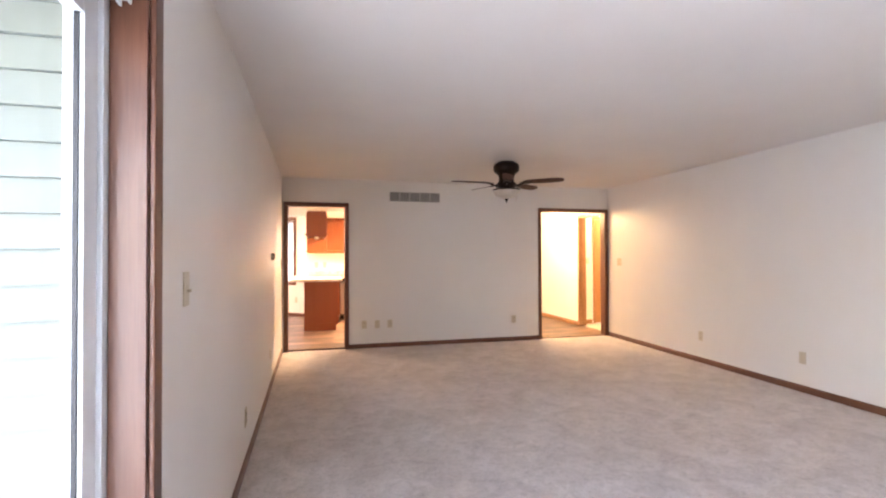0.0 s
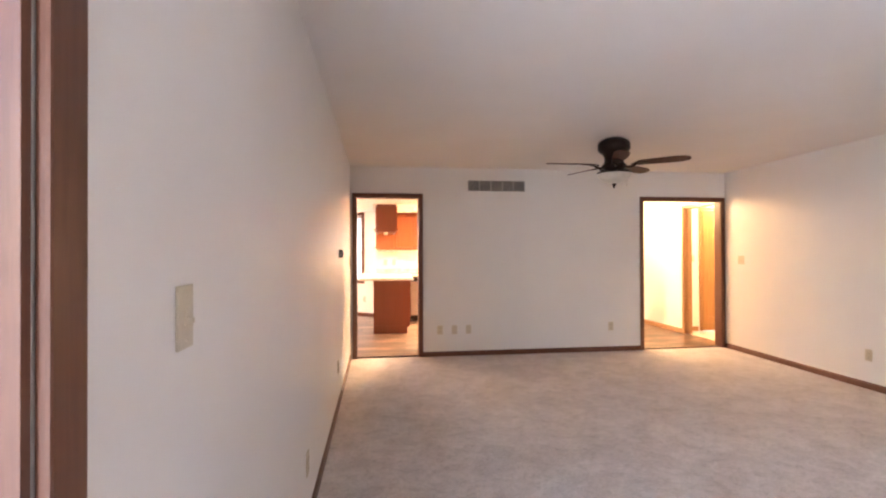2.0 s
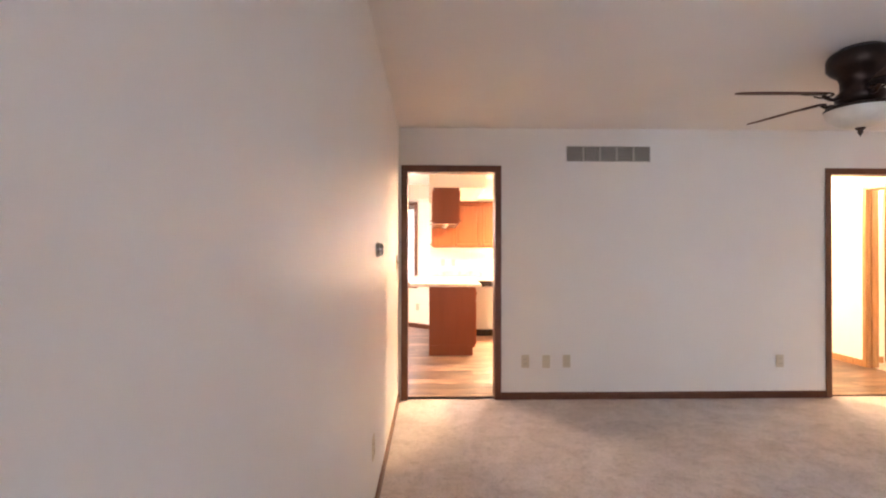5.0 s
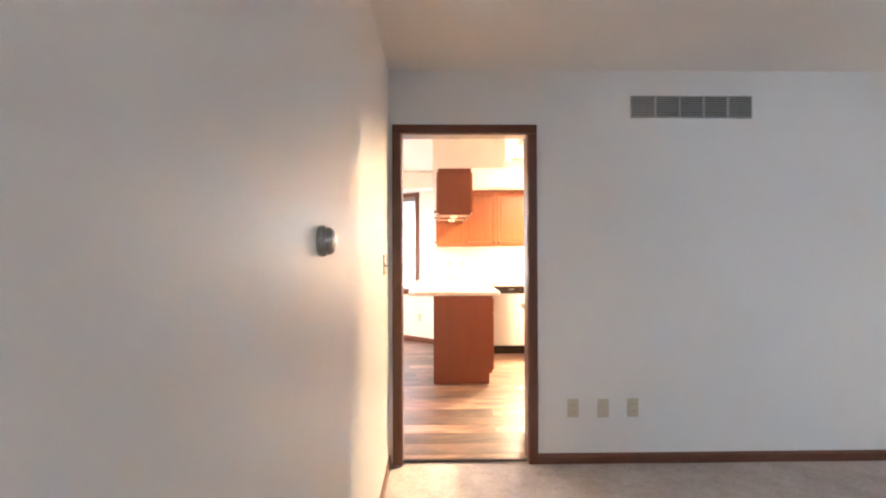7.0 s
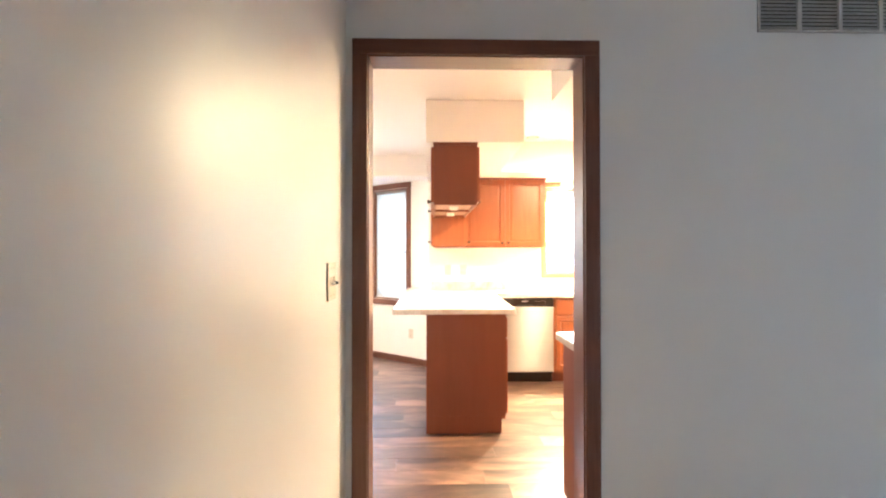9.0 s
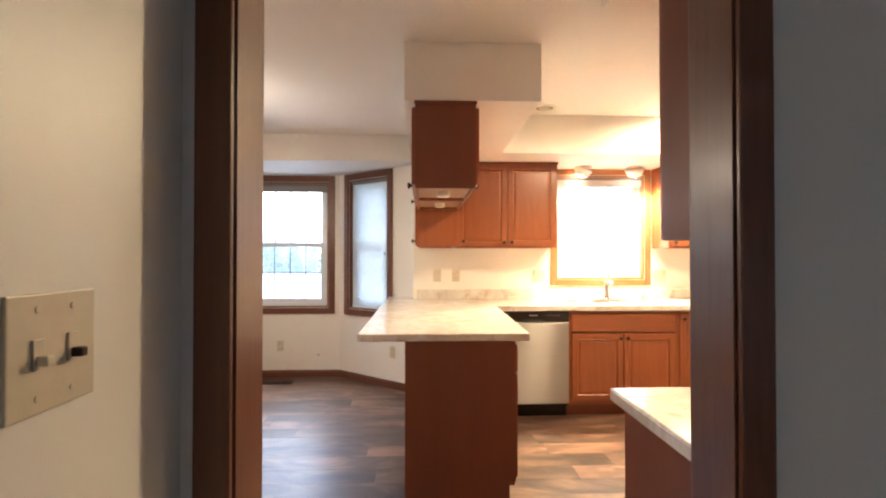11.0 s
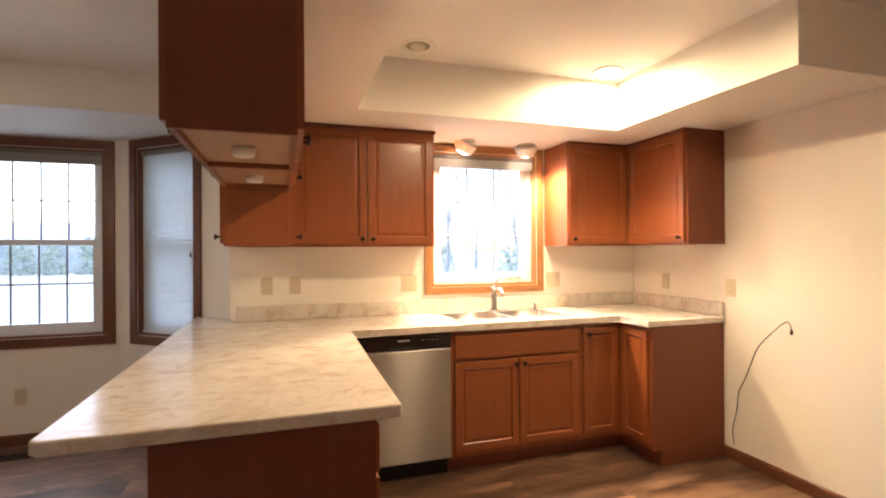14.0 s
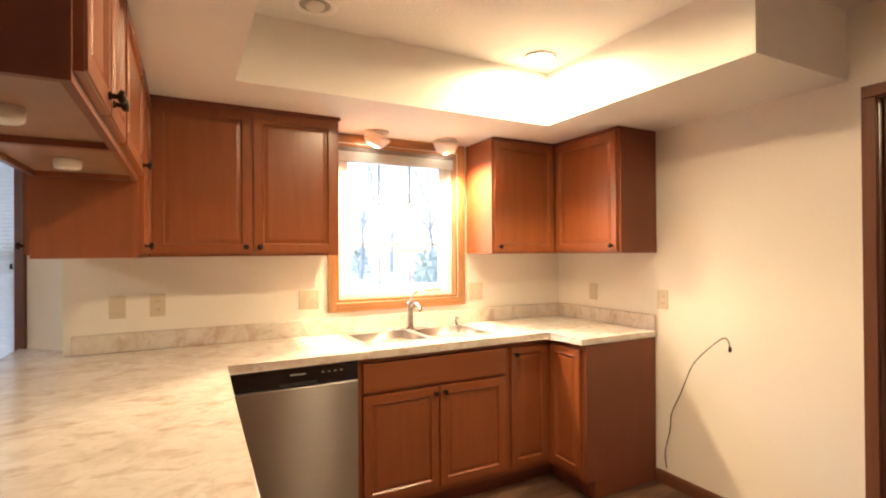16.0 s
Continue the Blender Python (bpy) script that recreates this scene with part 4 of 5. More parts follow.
grille_window("window_1", on_wall(MBAY, 0.189, BZ0), 0, 0.876, BZ1 - BZ0, "double-hung white window in dark wooden casing, blind raised", 2, 4, 2, None, (M_TRIM, M_TRIMX), "up")
grille_window("window_2", on_wall(MBAYE, 0.160, BZ0), math.degrees(math.atan2(-0.69, 0.825)), 0.57, BZ1 - BZ0, "narrow bay window in dark wooden casing, blind lowered", 2, 2, 2, None, (M_TRIM, M_TRIMX), "down")
grille_window("window_3", on_wall(MBAYW, 0.772, BZ0), math.degrees(math.atan2(0.89, 1.07)), 0.50, BZ1 - BZ0, "narrow double-hung bay window in dark wooden casing", 2, 2, 2, None, (M_TRIM, M_TRIMX), "up")
grille_window("window_4", (WSINK[0], KY, WSINK[2]), 0, WSINK[1] - WSINK[0], WSINK[3] - WSINK[2], "sink window in golden wooden casing", 1, 3, 3, None, (M_OAK, M_OAKX), "up", 0.056)

w4 = bpy.data.objects["window_4"]
sw = WSINK[1] - WSINK[0]
crank = part("crank_handle", tube(bend([(sw - 0.115, 0.028, 0.050), (sw - 0.15, 0.020, 0.054), (sw - 0.215, 0.024, 0.050), (sw - 0.235, 0.028, 0.050)], 6), 0.0075, 8), M_IVORYD, w4, "folded beige crank handle", True, True)
part("crank_base", box(sw - 0.14, sw - 0.085, 0.022, 0.054, 0.018, 0.048, 0.006), M_VINYL, crank, "", True)
part("sash_lock", box(sw - 0.052, sw - 0.034, 0.038, 0.054, 0.22, 0.30, 0.004), M_VINYL, w4, "", True)

# ---- patio door ----
patio = thing("door_5", (XL - 0.1, 0.5, 0), "white sliding patio door in a stained wooden surround", "patio door")
tagged(patio, kind="structure")
s0, s1, st = SLIDE
for a0, a1 in ((s1 - 0.016, s1 - 0.001), (s0 + 0.001, s0 + 0.016)):
    part("jamb", box(XL - 0.085, XL + 0.002, a0, a1, 0, st - 0.016, 0.001), M_TRIM, patio)
part("head_jamb", box(XL - 0.085, XL + 0.002, s0 + 0.001, s1 - 0.001, st - 0.0155, st - 0.001, 0.001), M_TRIMY, patio)
for a0, a1 in ((s1 + 0.002, s1 + 0.070), (s0 - 0.070, s0 - 0.002)):
    part("casing", box(XL + 0.002, XL + 0.018, a0, a1, 0, st + 0.07, 0.005), M_TRIM, patio)
part("head_casing", box(XL + 0.002, XL + 0.018, s0 - 0.0015, s1 + 0.0015, st + 0.002, st + 0.07, 0.005), M_TRIMY, patio)
part("vinyl_frame", boxes([(XL - 0.176, XL - 0.087, s1 - 0.045, s1 - 0.001, 0.001, st - 0.001), (XL - 0.176, XL - 0.087, s0 + 0.001, s0 + 0.045, 0.001, st - 0.001), (XL - 0.176, XL - 0.087, s0 + 0.045, s1 - 0.045, st - 0.06, st - 0.001), (XL - 0.176, XL - 0.087, s0 + 0.045, s1 - 0.045, 0.001, 0.04)], 0.003), M_VINYL, patio)
for a0, a1, x in ((0.46, s1 - 0.047, XL - 0.132), (s0 + 0.047, 0.54, XL - 0.170)):
    pn = part("sliding_panel", boxes([(x, x + 0.034, a1 - 0.075, a1, 0.042, st - 0.062), (x, x + 0.034, a0, a0 + 0.075, 0.042, st - 0.062), (x, x + 0.034, a0 + 0.075, a1 - 0.075, st - 0.137, st - 0.062), (x, x + 0.034, a0 + 0.075, a1 - 0.075, 0.042, 0.13)], 0.003), M_VINYL, patio)
    part("gasket", boxes([(x + 0.012, x + 0.024, a1 - 0.081, a1 - 0.0755, 0.13, st - 0.137), (x + 0.012, x + 0.024, a0 + 0.0755, a0 + 0.081, 0.13, st - 0.137)]), M_BLACK, pn)
    gl = part("pane", box(x + 0.016, x + 0.020, a0 + 0.0815, a1 - 0.0815, 0.1305, st - 0.1375), M_GLASS, pn)
    gl.visible_shadow = False
part("bracket", boxes([(XL - 0.062, XL - 0.032, s1 - 0.045, s1 - 0.018, st - 0.050, st - 0.043), (XL - 0.062, XL - 0.055, s1 - 0.045, s1 - 0.018, st - 0.066, st - 0.050), (XL - 0.038, XL - 0.032, s1 - 0.040, s1 - 0.022, st - 0.060, st - 0.050)], 0.002), M_VINYL, patio, "white blind bracket")

# ---- outdoors ----
wing = thing("house_wing", (-3.2, 2.4, 0), "neighbouring house wing clad in pale grey-green lap siding", "house")
part("core", box(-6.0, XL - 0.19, 2.36, 2.5, -0.35, 3.2), M_SIDING, wing)
for k in range(28):
    z = -0.29 + 0.127 * k
    bm = bmesh.new()
    v = [bm.verts.new(c) for c in ((-6.0, 2.318, z), (XL - 0.19, 2.318, z), (XL - 0.19, 2.359, z), (-6.0, 2.359, z), (-6.0, 2.340, z + 0.126), (XL - 0.19, 2.340, z + 0.126), (XL - 0.19, 2.359, z + 0.126), (-6.0, 2.359, z + 0.126))]
    for q in ((0, 1, 5, 4), (2, 3, 7, 6), (0, 4, 7, 3), (1, 2, 6, 5), (0, 3, 2, 1), (4, 5, 6, 7)):
        bm.faces.new([v[i] for i in q])
    part("siding_board", bm, M_SIDING, wing)
part("corner_post", box(XL - 0.345, XL - 0.172, 2.28, 2.317, -0.35, 3.1, 0.004), M_VINYL, wing)
part("eave", box(-6.0, XL - 0.19, 1.45, 2.31, 2.30, 2.46), M_SIDING, wing)
structure("roof_eave", boxes([(XL - 0.95, XL - 0.172, YB, 1.44, 2.45, 2.58)]), M_SIDING, "white soffit board of the roof overhang")
structure("ground", prism([(900 * math.cos(2 * math.pi * k / 48), 900 * math.sin(2 * math.pi * k / 48)) for k in range(48)], -0.6, -0.40), M_LAWN, "pale winter lawn reaching the horizon")


def bare_tree(place, height, seed):
    """A leafless tree: a tapered trunk with forking limbs."""
    rnd = random.Random(seed)
    root = thing("bare_tree", place, "leafless tree standing on the lawn, colour paled as by haze", "tree", "trees outside")
    bm, tips = bmesh.new(), []

    def limb(p, d, length, r, depth):
        pts = [p]
        for k in range(3):
            d = (d + Vector((rnd.uniform(-0.16, 0.16), rnd.uniform(-0.16, 0.16), 0.06))).normalized()
            pts.append(pts[-1] + d * length / 3)
        rings = []
        for k, q in enumerate(pts):
            s = d.cross(Vector((0.3, 0.9, 0.1))).normalized()
            u = d.cross(s)
            rr = r * (1 - 0.18 * k)
            rings.append([bm.verts.new(q + rr * (math.cos(a) * s + math.sin(a) * u)) for a in (0, 1.571, 3.142, 4.712)])
        for a, b in zip(rings, rings[1:]):
            for i in range(4):
                bm.faces.new((a[i], a[(i + 1) % 4], b[(i + 1) % 4], b[i]))
        if depth:
            for k in range(3 if depth > 1 else 4):
                nd = (d + Vector((rnd.uniform(-0.8, 0.8), rnd.uniform(-0.8, 0.8), rnd.uniform(0.0, 0.5)))).normalized()
                limb(pts[rnd.choice((2, 3))], nd, length * rnd.uniform(0.55, 0.75), r * 0.5, depth - 1)
    limb(Vector((0, 0, 0)), Vector((0, 0, 1)), height * 0.36, height * 0.011, 5)
    part("trunk", bm, M_BARK_HAZED, root, "", True)
    return root


for x, y, h, sd in ((-4.0, 62.0, 9.0, 1), (10.8, 40.0, 14.0, 2), (14.4, 36.0, 13.0, 3), (-26.0, 58.0, 12.0, 4), (17.0, 50.0, 13.0, 5), (8.6, 52.0, 14.0, 7)):
    bare_tree((x, y, -0.4), h, sd)


def shrub(place, r, seed):
    rnd = random.Random(seed)
    root = thing("shrub", place, "leafy shrub on the lawn, green paled as by haze", "shrub", "shrubs outside")
    bm = bmesh.new()
    for k in range(420):
        a, e = rnd.uniform(0, 6.283), rnd.random()
        q = Vector((math.cos(a) * r * math.sqrt(rnd.random()) * (1 - 0.5 * e), math.sin(a) * r * math.sqrt(rnd.random()) * (1 - 0.5 * e), 2.2 * r * e))
        s = rnd.uniform(0.08, 0.2) * r
        d1 = Vector((rnd.uniform(-1, 1), rnd.uniform(-1, 1), rnd.uniform(-1, 1))).normalized()
        d2 = d1.orthogonal().normalized()
        bm.faces.new([bm.verts.new(q + v) for v in (d1 * s, d2 * s * 0.5, -d1 * s, -d2 * s * 0.5)])
    # the pale leaf colour carries the haze
    part("crown", bm, M_SHRUB_HAZED, root, "", True)


for x, y, r, sd in ((8.1, 24.0, 0.85, 8), (-8.2, 54.0, 1.1, 9), (-10.3, 55.0, 1.3, 10), (-12.6, 54.5, 1.2, 11), (-15.0, 55.5, 1.4, 12), (-17.6, 55.0, 1.1, 13), (-20.2, 56.0, 1.3, 14), (14.0, 50.0, 1.0, 15)):
    shrub((x, y, -0.4), r, sd)

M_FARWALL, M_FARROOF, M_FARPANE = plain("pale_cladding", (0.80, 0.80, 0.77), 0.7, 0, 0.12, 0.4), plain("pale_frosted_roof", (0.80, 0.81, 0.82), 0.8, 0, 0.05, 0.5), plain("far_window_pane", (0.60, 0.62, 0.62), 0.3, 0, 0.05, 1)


def far_house(x0, x1, y, seed):
    """A long low house across the road, with a hipped gable roof, windows and a door."""
    rnd = random.Random(seed)
    root = thing("far_house", ((x0 + x1) / 2, y, -0.4), "low pale grey house across the road", "house", "houses across the road")
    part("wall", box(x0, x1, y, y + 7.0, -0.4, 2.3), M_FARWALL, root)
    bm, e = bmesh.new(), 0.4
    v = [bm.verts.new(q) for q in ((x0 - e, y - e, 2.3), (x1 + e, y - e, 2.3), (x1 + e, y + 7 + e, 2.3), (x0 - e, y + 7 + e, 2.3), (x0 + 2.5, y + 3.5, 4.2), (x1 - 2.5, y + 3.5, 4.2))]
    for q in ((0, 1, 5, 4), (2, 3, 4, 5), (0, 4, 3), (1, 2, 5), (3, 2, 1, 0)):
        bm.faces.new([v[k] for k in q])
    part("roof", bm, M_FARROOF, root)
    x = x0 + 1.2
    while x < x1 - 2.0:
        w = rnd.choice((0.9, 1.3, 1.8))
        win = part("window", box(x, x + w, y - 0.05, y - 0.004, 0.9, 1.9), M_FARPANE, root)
        part("window_frame", boxes([(x - 0.08, x, y - 0.06, y - 0.004, 0.82, 1.98), (x + w, x + w + 0.08, y - 0.06, y - 0.004, 0.82, 1.98), (x, x + w, y - 0.06, y - 0.004, 1.9, 1.98), (x, x + w, y - 0.06, y - 0.004, 0.82, 0.9)]), M_VINYL, win)
        x += w + rnd.uniform(1.4, 2.6)
    part("door", box(x1 - 1.6, x1 - 0.7, y - 0.05, y - 0.004, -0.3, 1.75), M_VINYL, root)


far_house(-31.0, -13.0, 60.0, 3)
far_house(-62.0, -42.0, 62.0, 6)

# ---- lamps ----


def can_light(x, y, lit, label):
    root = thing("recessed_light", (x, y, CEIL), label, "ceiling light", "recessed kitchen lights")
    part("trim_ring", lathe([(0.092, 0.0), (0.094, -0.004), (0.080, -0.009), (0.066, -0.006), (0.064, 0.0)], (x, y, CEIL), 32), M_WHITEP, root, "", False, True)
    if not lit:
        part("baffle", lathe([(0.0638, -0.002), (0.045, -0.0012), (0.0, -0.001)], (x, y, CEIL - 0.0005), 32), M_IVORYD, root, "", False, True)
        part("bulb", lathe([(0.040, -0.002), (0.038, -0.012), (0.026, -0.020), (0.0, -0.023)], (x, y, CEIL - 0.001), 28), M_LENSOFF, root, "unlit frosted bulb", False, True)
        return
    part("lens", lathe([(0.0645, -0.0005), (0.05, -0.006), (0.0, -0.010)], (x, y, CEIL - 0.001), 32), M_LENS, root, "glowing warm lens", False, True)


can_light(1.408, 9.44, True, "lit recessed ceiling light with a white ring")
can_light(2.08, 10.40, True, "lit recessed ceiling light in the kitchen corner")
can_light(0.885, 10.38, False, "unlit recessed ceiling light beside the soffit")


def flood(x, tilt):
    y = 11.14
    root = thing("flood_light", (x, y, SOF), "white conical flood light under the soffit", "lamp", "lamps above the sink")
    part("base", lathe([(0, 0), (0.068, 0), (0.068, -0.010), (0.035, -0.018), (0, -0.018)], (x, y, SOF), 24), M_WHITEP, root, "", False, True)
    r = Matrix.Rotation(radians(tilt), 4, "Y") @ Matrix.Rotation(radians(18), 4, "X")
    hd = part("shade", lathe([(0, -0.002), (0.080, -0.002), (0.086, -0.010), (0.084, -0.018), (0.058, -0.070), (0.053, -0.072), (0.050, -0.064), (0, -0.060)], (x, y, SOF - 0.012), 32, r), M_WHITEP, root, "", False, True)
    part("bulb", lathe([(0, -0.0615), (0.048, -0.0655), (0.040, -0.074), (0.02, -0.080), (0, -0.082)], (x, y, SOF - 0.012), 24, r), M_LENS, hd, "glowing bulb face", False, True)


flood(1.44, 20)
flood(1.91, -8)

# ceiling fan
FX, FYY = 2.244, 5.70
fan = thing("ceiling_fan", (FX, FYY, CEIL), "dark bronze ceiling fan with five blades and opal bowl light", "ceiling fan")
FZ = CEIL - 0.016
part("mounting_plate", lathe([(0, 0), (0.098, 0), (0.098, -0.0155), (0, -0.0155)], (FX, FYY, CEIL - 0.0003), 32), M_BRONZE, fan, "", False, False)
part("motor_housing", lathe([(0, 0), (0.125, 0), (0.142, -0.012), (0.152, -0.035), (0.152, -0.085), (0.135, -0.108), (0.102, -0.135), (0.090, -0.165), (0.090, -0.215), (0.112, -0.235), (0.112, -0.27), (0.09, -0.285), (0.075, -0.31), (0, -0.31)], (FX, FYY, FZ - 0.0005), 40), M_BRONZE, fan, "", False, True)
part("bowl_ring", lathe([(0.09, -0.3000), (0.158, -0.3060), (0.165, -0.3160), (0.158, -0.3240), (0.0, -0.3230)], (FX, FYY, FZ), 40), M_BRONZE, fan, "", False, True)
part("bowl_shade", lathe([(0.162, -0.3245), (0.160, -0.3380), (0.143, -0.3680), (0.104, -0.3980), (0.05, -0.4170), (0, -0.4210)], (FX, FYY, FZ), 40), M_OPAL, fan, "unlit opal glass bowl", False, True)
part("finial", lathe([(0.022, -0.4195), (0.024, -0.4260), (0.012, -0.4360), (0.014, -0.4450), (0.006, -0.4600), (0, -0.4700)], (FX, FYY, FZ), 16), M_BRONZE, fan, "", False, True)
part("pull_chain", tube([(FX + 0.10, FYY - 0.06, FZ - 0.329), (FX + 0.10, FYY - 0.06, FZ - 0.45)], 0.0014, 6), M_BRASS, fan)
for k in range(5):
    ang = radians(106 + 72 * k)
    m = Matrix.Translation((FX, FYY, FZ - 0.236)) @ Matrix.Rotation(ang, 4, "Z")
    tilt = m @ Matrix.Translation((0, 0, 0.001)) @ Matrix.Rotation(radians(-13), 4, "X")
    ir = tube(bend([(0.10, 0, -0.012), (0.135, 0, -0.030), (0.175, 0, -0.026), (0.205, 0, -0.006)], 5), 0.010, 8)
    tube(bend([(0.185, 0.0, -0.020), (0.165, 0.026, -0.012), (0.190, 0.040, -0.008), (0.225, 0.034, -0.004)], 5), 0.005, 6, ir)
    tube(bend([(0.185, 0.0, -0.020), (0.165, -0.026, -0.012), (0.190, -0.040, -0.008), (0.225, -0.034, -0.004)], 5), 0.005, 6, ir)
    bmesh.ops.transform(ir, matrix=m, verts=ir.verts)
    arm = part("blade_arm", ir, M_BRONZE, fan, "", False, True)
    shoe = prism([(0.190, -0.022), (0.215, -0.045), (0.255, -0.050), (0.285, -0.030), (0.318, -0.008), (0.318, 0.008), (0.285, 0.030), (0.255, 0.050), (0.215, 0.045), (0.190, 0.022)], -0.0065, -0.0005, 0.0015, 1)
    bmesh.ops.transform(shoe, matrix=tilt, verts=shoe.verts)
    part("blade_bracket", shoe, M_BRONZE, arm)
    out = [(0.225, -0.048), (0.35, -0.060), (0.52, -0.066), (0.62, -0.060), (0.665, -0.040), (0.68, 0.0), (0.665, 0.040), (0.62, 0.060), (0.52, 0.066), (0.35, 0.060), (0.225, 0.048)]
    bl = prism(out, 0.0, 0.007, 0.0015, 1)
    bmesh.ops.transform(bl, matrix=tilt, verts=bl.verts)
    part("blade", bl, M_BLADE, fan, "dark brown wooden blade")

# chandelier over the dining floor
QX, QY = -1.435, 10.09
ch = thing("chandelier", (QX, QY, CEIL), "antique brass three-arm chandelier with lit white glass shades", "chandelier")
part("hook", tube(bend([(QX, QY, CEIL), (QX, QY, 2.415), (QX + 0.016, QY, 2.40), (QX, QY, 2.385), (QX - 0.012, QY, 2.395)], 5), 0.004, 8), M_BRASS, ch, "", False, True)


def chain(points, parent, link=0.030, r=0.0018):
    """Oval links strung along a line."""
    pts, acc = [Vector(p) for p in points], 0.0
    bm, flip, last = bmesh.new(), False, pts[0]
    for a, b in zip(pts, pts[1:]):
        acc += (b - a).length
        if acc >= link * 0.78:
            c, d = (last + b) / 2, (b - last).normalized()
            s = d.cross(Vector((0.2, 1, 0.1))).normalized()
            s = s if not flip else d.cross(s).normalized()
            tube([c + d * math.cos(t) * link * 0.5 + s * math.sin(t) * link * 0.27 for t in [2 * math.pi * i / 8 for i in range(9)]], r, 5, bm)
            flip, last, acc = not flip, b, 0.0
    part("chain", bm, M_BRASS, parent)


def fine(points, n):
    return [Vector(points[0]).lerp(Vector(points[1]), k / n) for k in range(n + 1)]


chain(fine([(QX, QY, 2.39), (QX, QY, 2.28)], 60), ch)
part("body", lathe([(0, 0.17), (0.012, 0.168), (0.016, 0.13), (0.052, 0.118), (0.055, 0.110), (0.020, 0.100), (0.024, 0.085), (0.050, 0.060), (0.056, 0.030), (0.045, 0.0), (0.020, -0.02), (0.026, -0.035), (0.055, -0.05), (0.058, -0.062), (0.030, -0.075), (0.018, -0.10), (0.024, -0.115), (0.012, -0.135), (0, -0.14)], (QX, QY, 2.115), 28, Matrix.Diagonal((0.7, 0.7, 1, 1))), M_BRASS, ch, "", False, True)
for k, ang in enumerate((266, 26, 146)):
    a = radians(ang)
    ux, uy = math.cos(a), math.sin(a)
    R = 0.178
    arm_line = [(0.03, 2.075), (0.055, 2.04), (0.085, 2.057), (0.095, 2.112), (0.125, 2.150), (0.162, 2.137), (R, 2.09), (R, 2.035)]
    arm = part("arm", tube(bend([(QX + ux * q, QY + uy * q, z) for q, z in arm_line], 6), 0.0045, 8), M_BRASS, ch, "", False, True)
    part("scroll", tube([(QX + ux * (0.118 + s * math.cos(w)), QY + uy * (0.118 + s * math.cos(w)), 2.07 + s * math.sin(w)) for w, s in [(0.35 * i, 0.026 - 0.0008 * i) for i in range(26)]], 0.003, 6), M_BRASS, arm, "", False, True)
    cx, cy = QX + ux * R, QY + uy * R
    part("socket_cup", lathe([(0, 0.0), (0.024, 0), (0.03, -0.03), (0.034, -0.04), (0, -0.04)], (cx, cy, 2.054), 20), M_BRASS, arm, "", False, True)
    part("shade", lathe([(0.032, 0.0), (0.042, -0.006), (0.099, -0.072), (0.121, -0.104), (0.119, -0.107), (0.094, -0.072), (0.037, -0.010)], (cx, cy, 2.046), 40), M_SHADE if k < 2 else M_OPAL, arm, "lit white glass cone shade" if k < 2 else "unlit white glass cone shade", False, True)
    if k < 2:
         bulb_light("chandelier_bulb_glow", (cx, cy, 1.935), 4.2, 0.05, (1.0, 0.74, 0.45))
canopy = thing("ceiling_canopy", (-1.462, 10.82, CEIL), "round brass ceiling canopy that feeds the chandelier", "ceiling canopy")
part("plate", lathe([(0, 0), (0.066, 0), (0.066, -0.008), (0.045, -0.020), (0.014, -0.026), (0.011, -0.050), (0, -0.052)], (-1.462, 10.82, CEIL), 28), M_BRASS, canopy, "", False, True)
chain(bend([(-1.462, 10.82, 2.395), (-1.464, 10.77, 2.05), (-1.47, 10.60, 1.70), (-1.475, 10.40, 1.62), (-1.47, 10.27, 1.70), (-1.442, 10.15, 1.88), (-1.437, 10.10, 1.97)], 40), canopy)

# ---- plates, sockets and small wall things ----


def wall_plate(kind, place, facing, label, gangs=1, mat=None, dark=False):
    """A cover plate on a wall: socket, switch or blank."""
    w, h = 0.070 + 0.046 * (gangs - 1), 0.115
    turn = {"-y": 0, "+x": 90, "-x": -90, "bay": 0}[facing] if isinstance(facing, str) else facing
    root = thing({"socket": "wall_socket", "switch": "light_switch", "blank": "blank_plate"}[kind], place, label, {"socket": "socket", "switch": "switch", "blank": "wall plate"}[kind], "wall plates", turn)
    part("plate", box(-w / 2, w / 2, -0.006, -0.0005, -h / 2, h / 2, 0.0022), mat or M_IVORY, root, "", True)
    for g in range(gangs):
        c = (g - (gangs - 1) / 2) * 0.046
        if kind == "socket":
            for dz in (-0.021, 0.021):
                fc = part("outlet_face", box(c - 0.015, c + 0.015, -0.0085, -0.0062, dz - 0.013, dz + 0.013, 0.003), M_IVORY, root, "", True)
                part("slots", boxes([(c - 0.008, c - 0.0055, -0.0089, -0.0086, dz - 0.004, dz + 0.005), (c + 0.0055, c + 0.008, -0.0089, -0.0086, dz - 0.004, dz + 0.005)]), M_DARK, fc, "", True)
        elif kind == "switch":
            part("toggle_surround", box(c - 0.0075, c + 0.0075, -0.0085, -0.0055, -0.0145, 0.0145, 0.0012), M_IVORY, root, "", True)
            part("toggle", box(c - 0.0048, c + 0.0048, -0.0195, -0.0082, -0.011, -0.001, 0.002), M_BRONZE if dark and g else M_IVORY, root, "dark toggle" if dark and g else "", True)
        for dz in ((-0.042, 0.042) if kind != "socket" else (0.0,)):
            part("screw", lathe([(0, 0), (0.0035, 0), (0.003, 0.0012), (0, 0.0015)], (c, -0.006, dz), 10, Matrix.Rotation(radians(90), 4, "X")), M_IVORY, root, "", True)
    return root


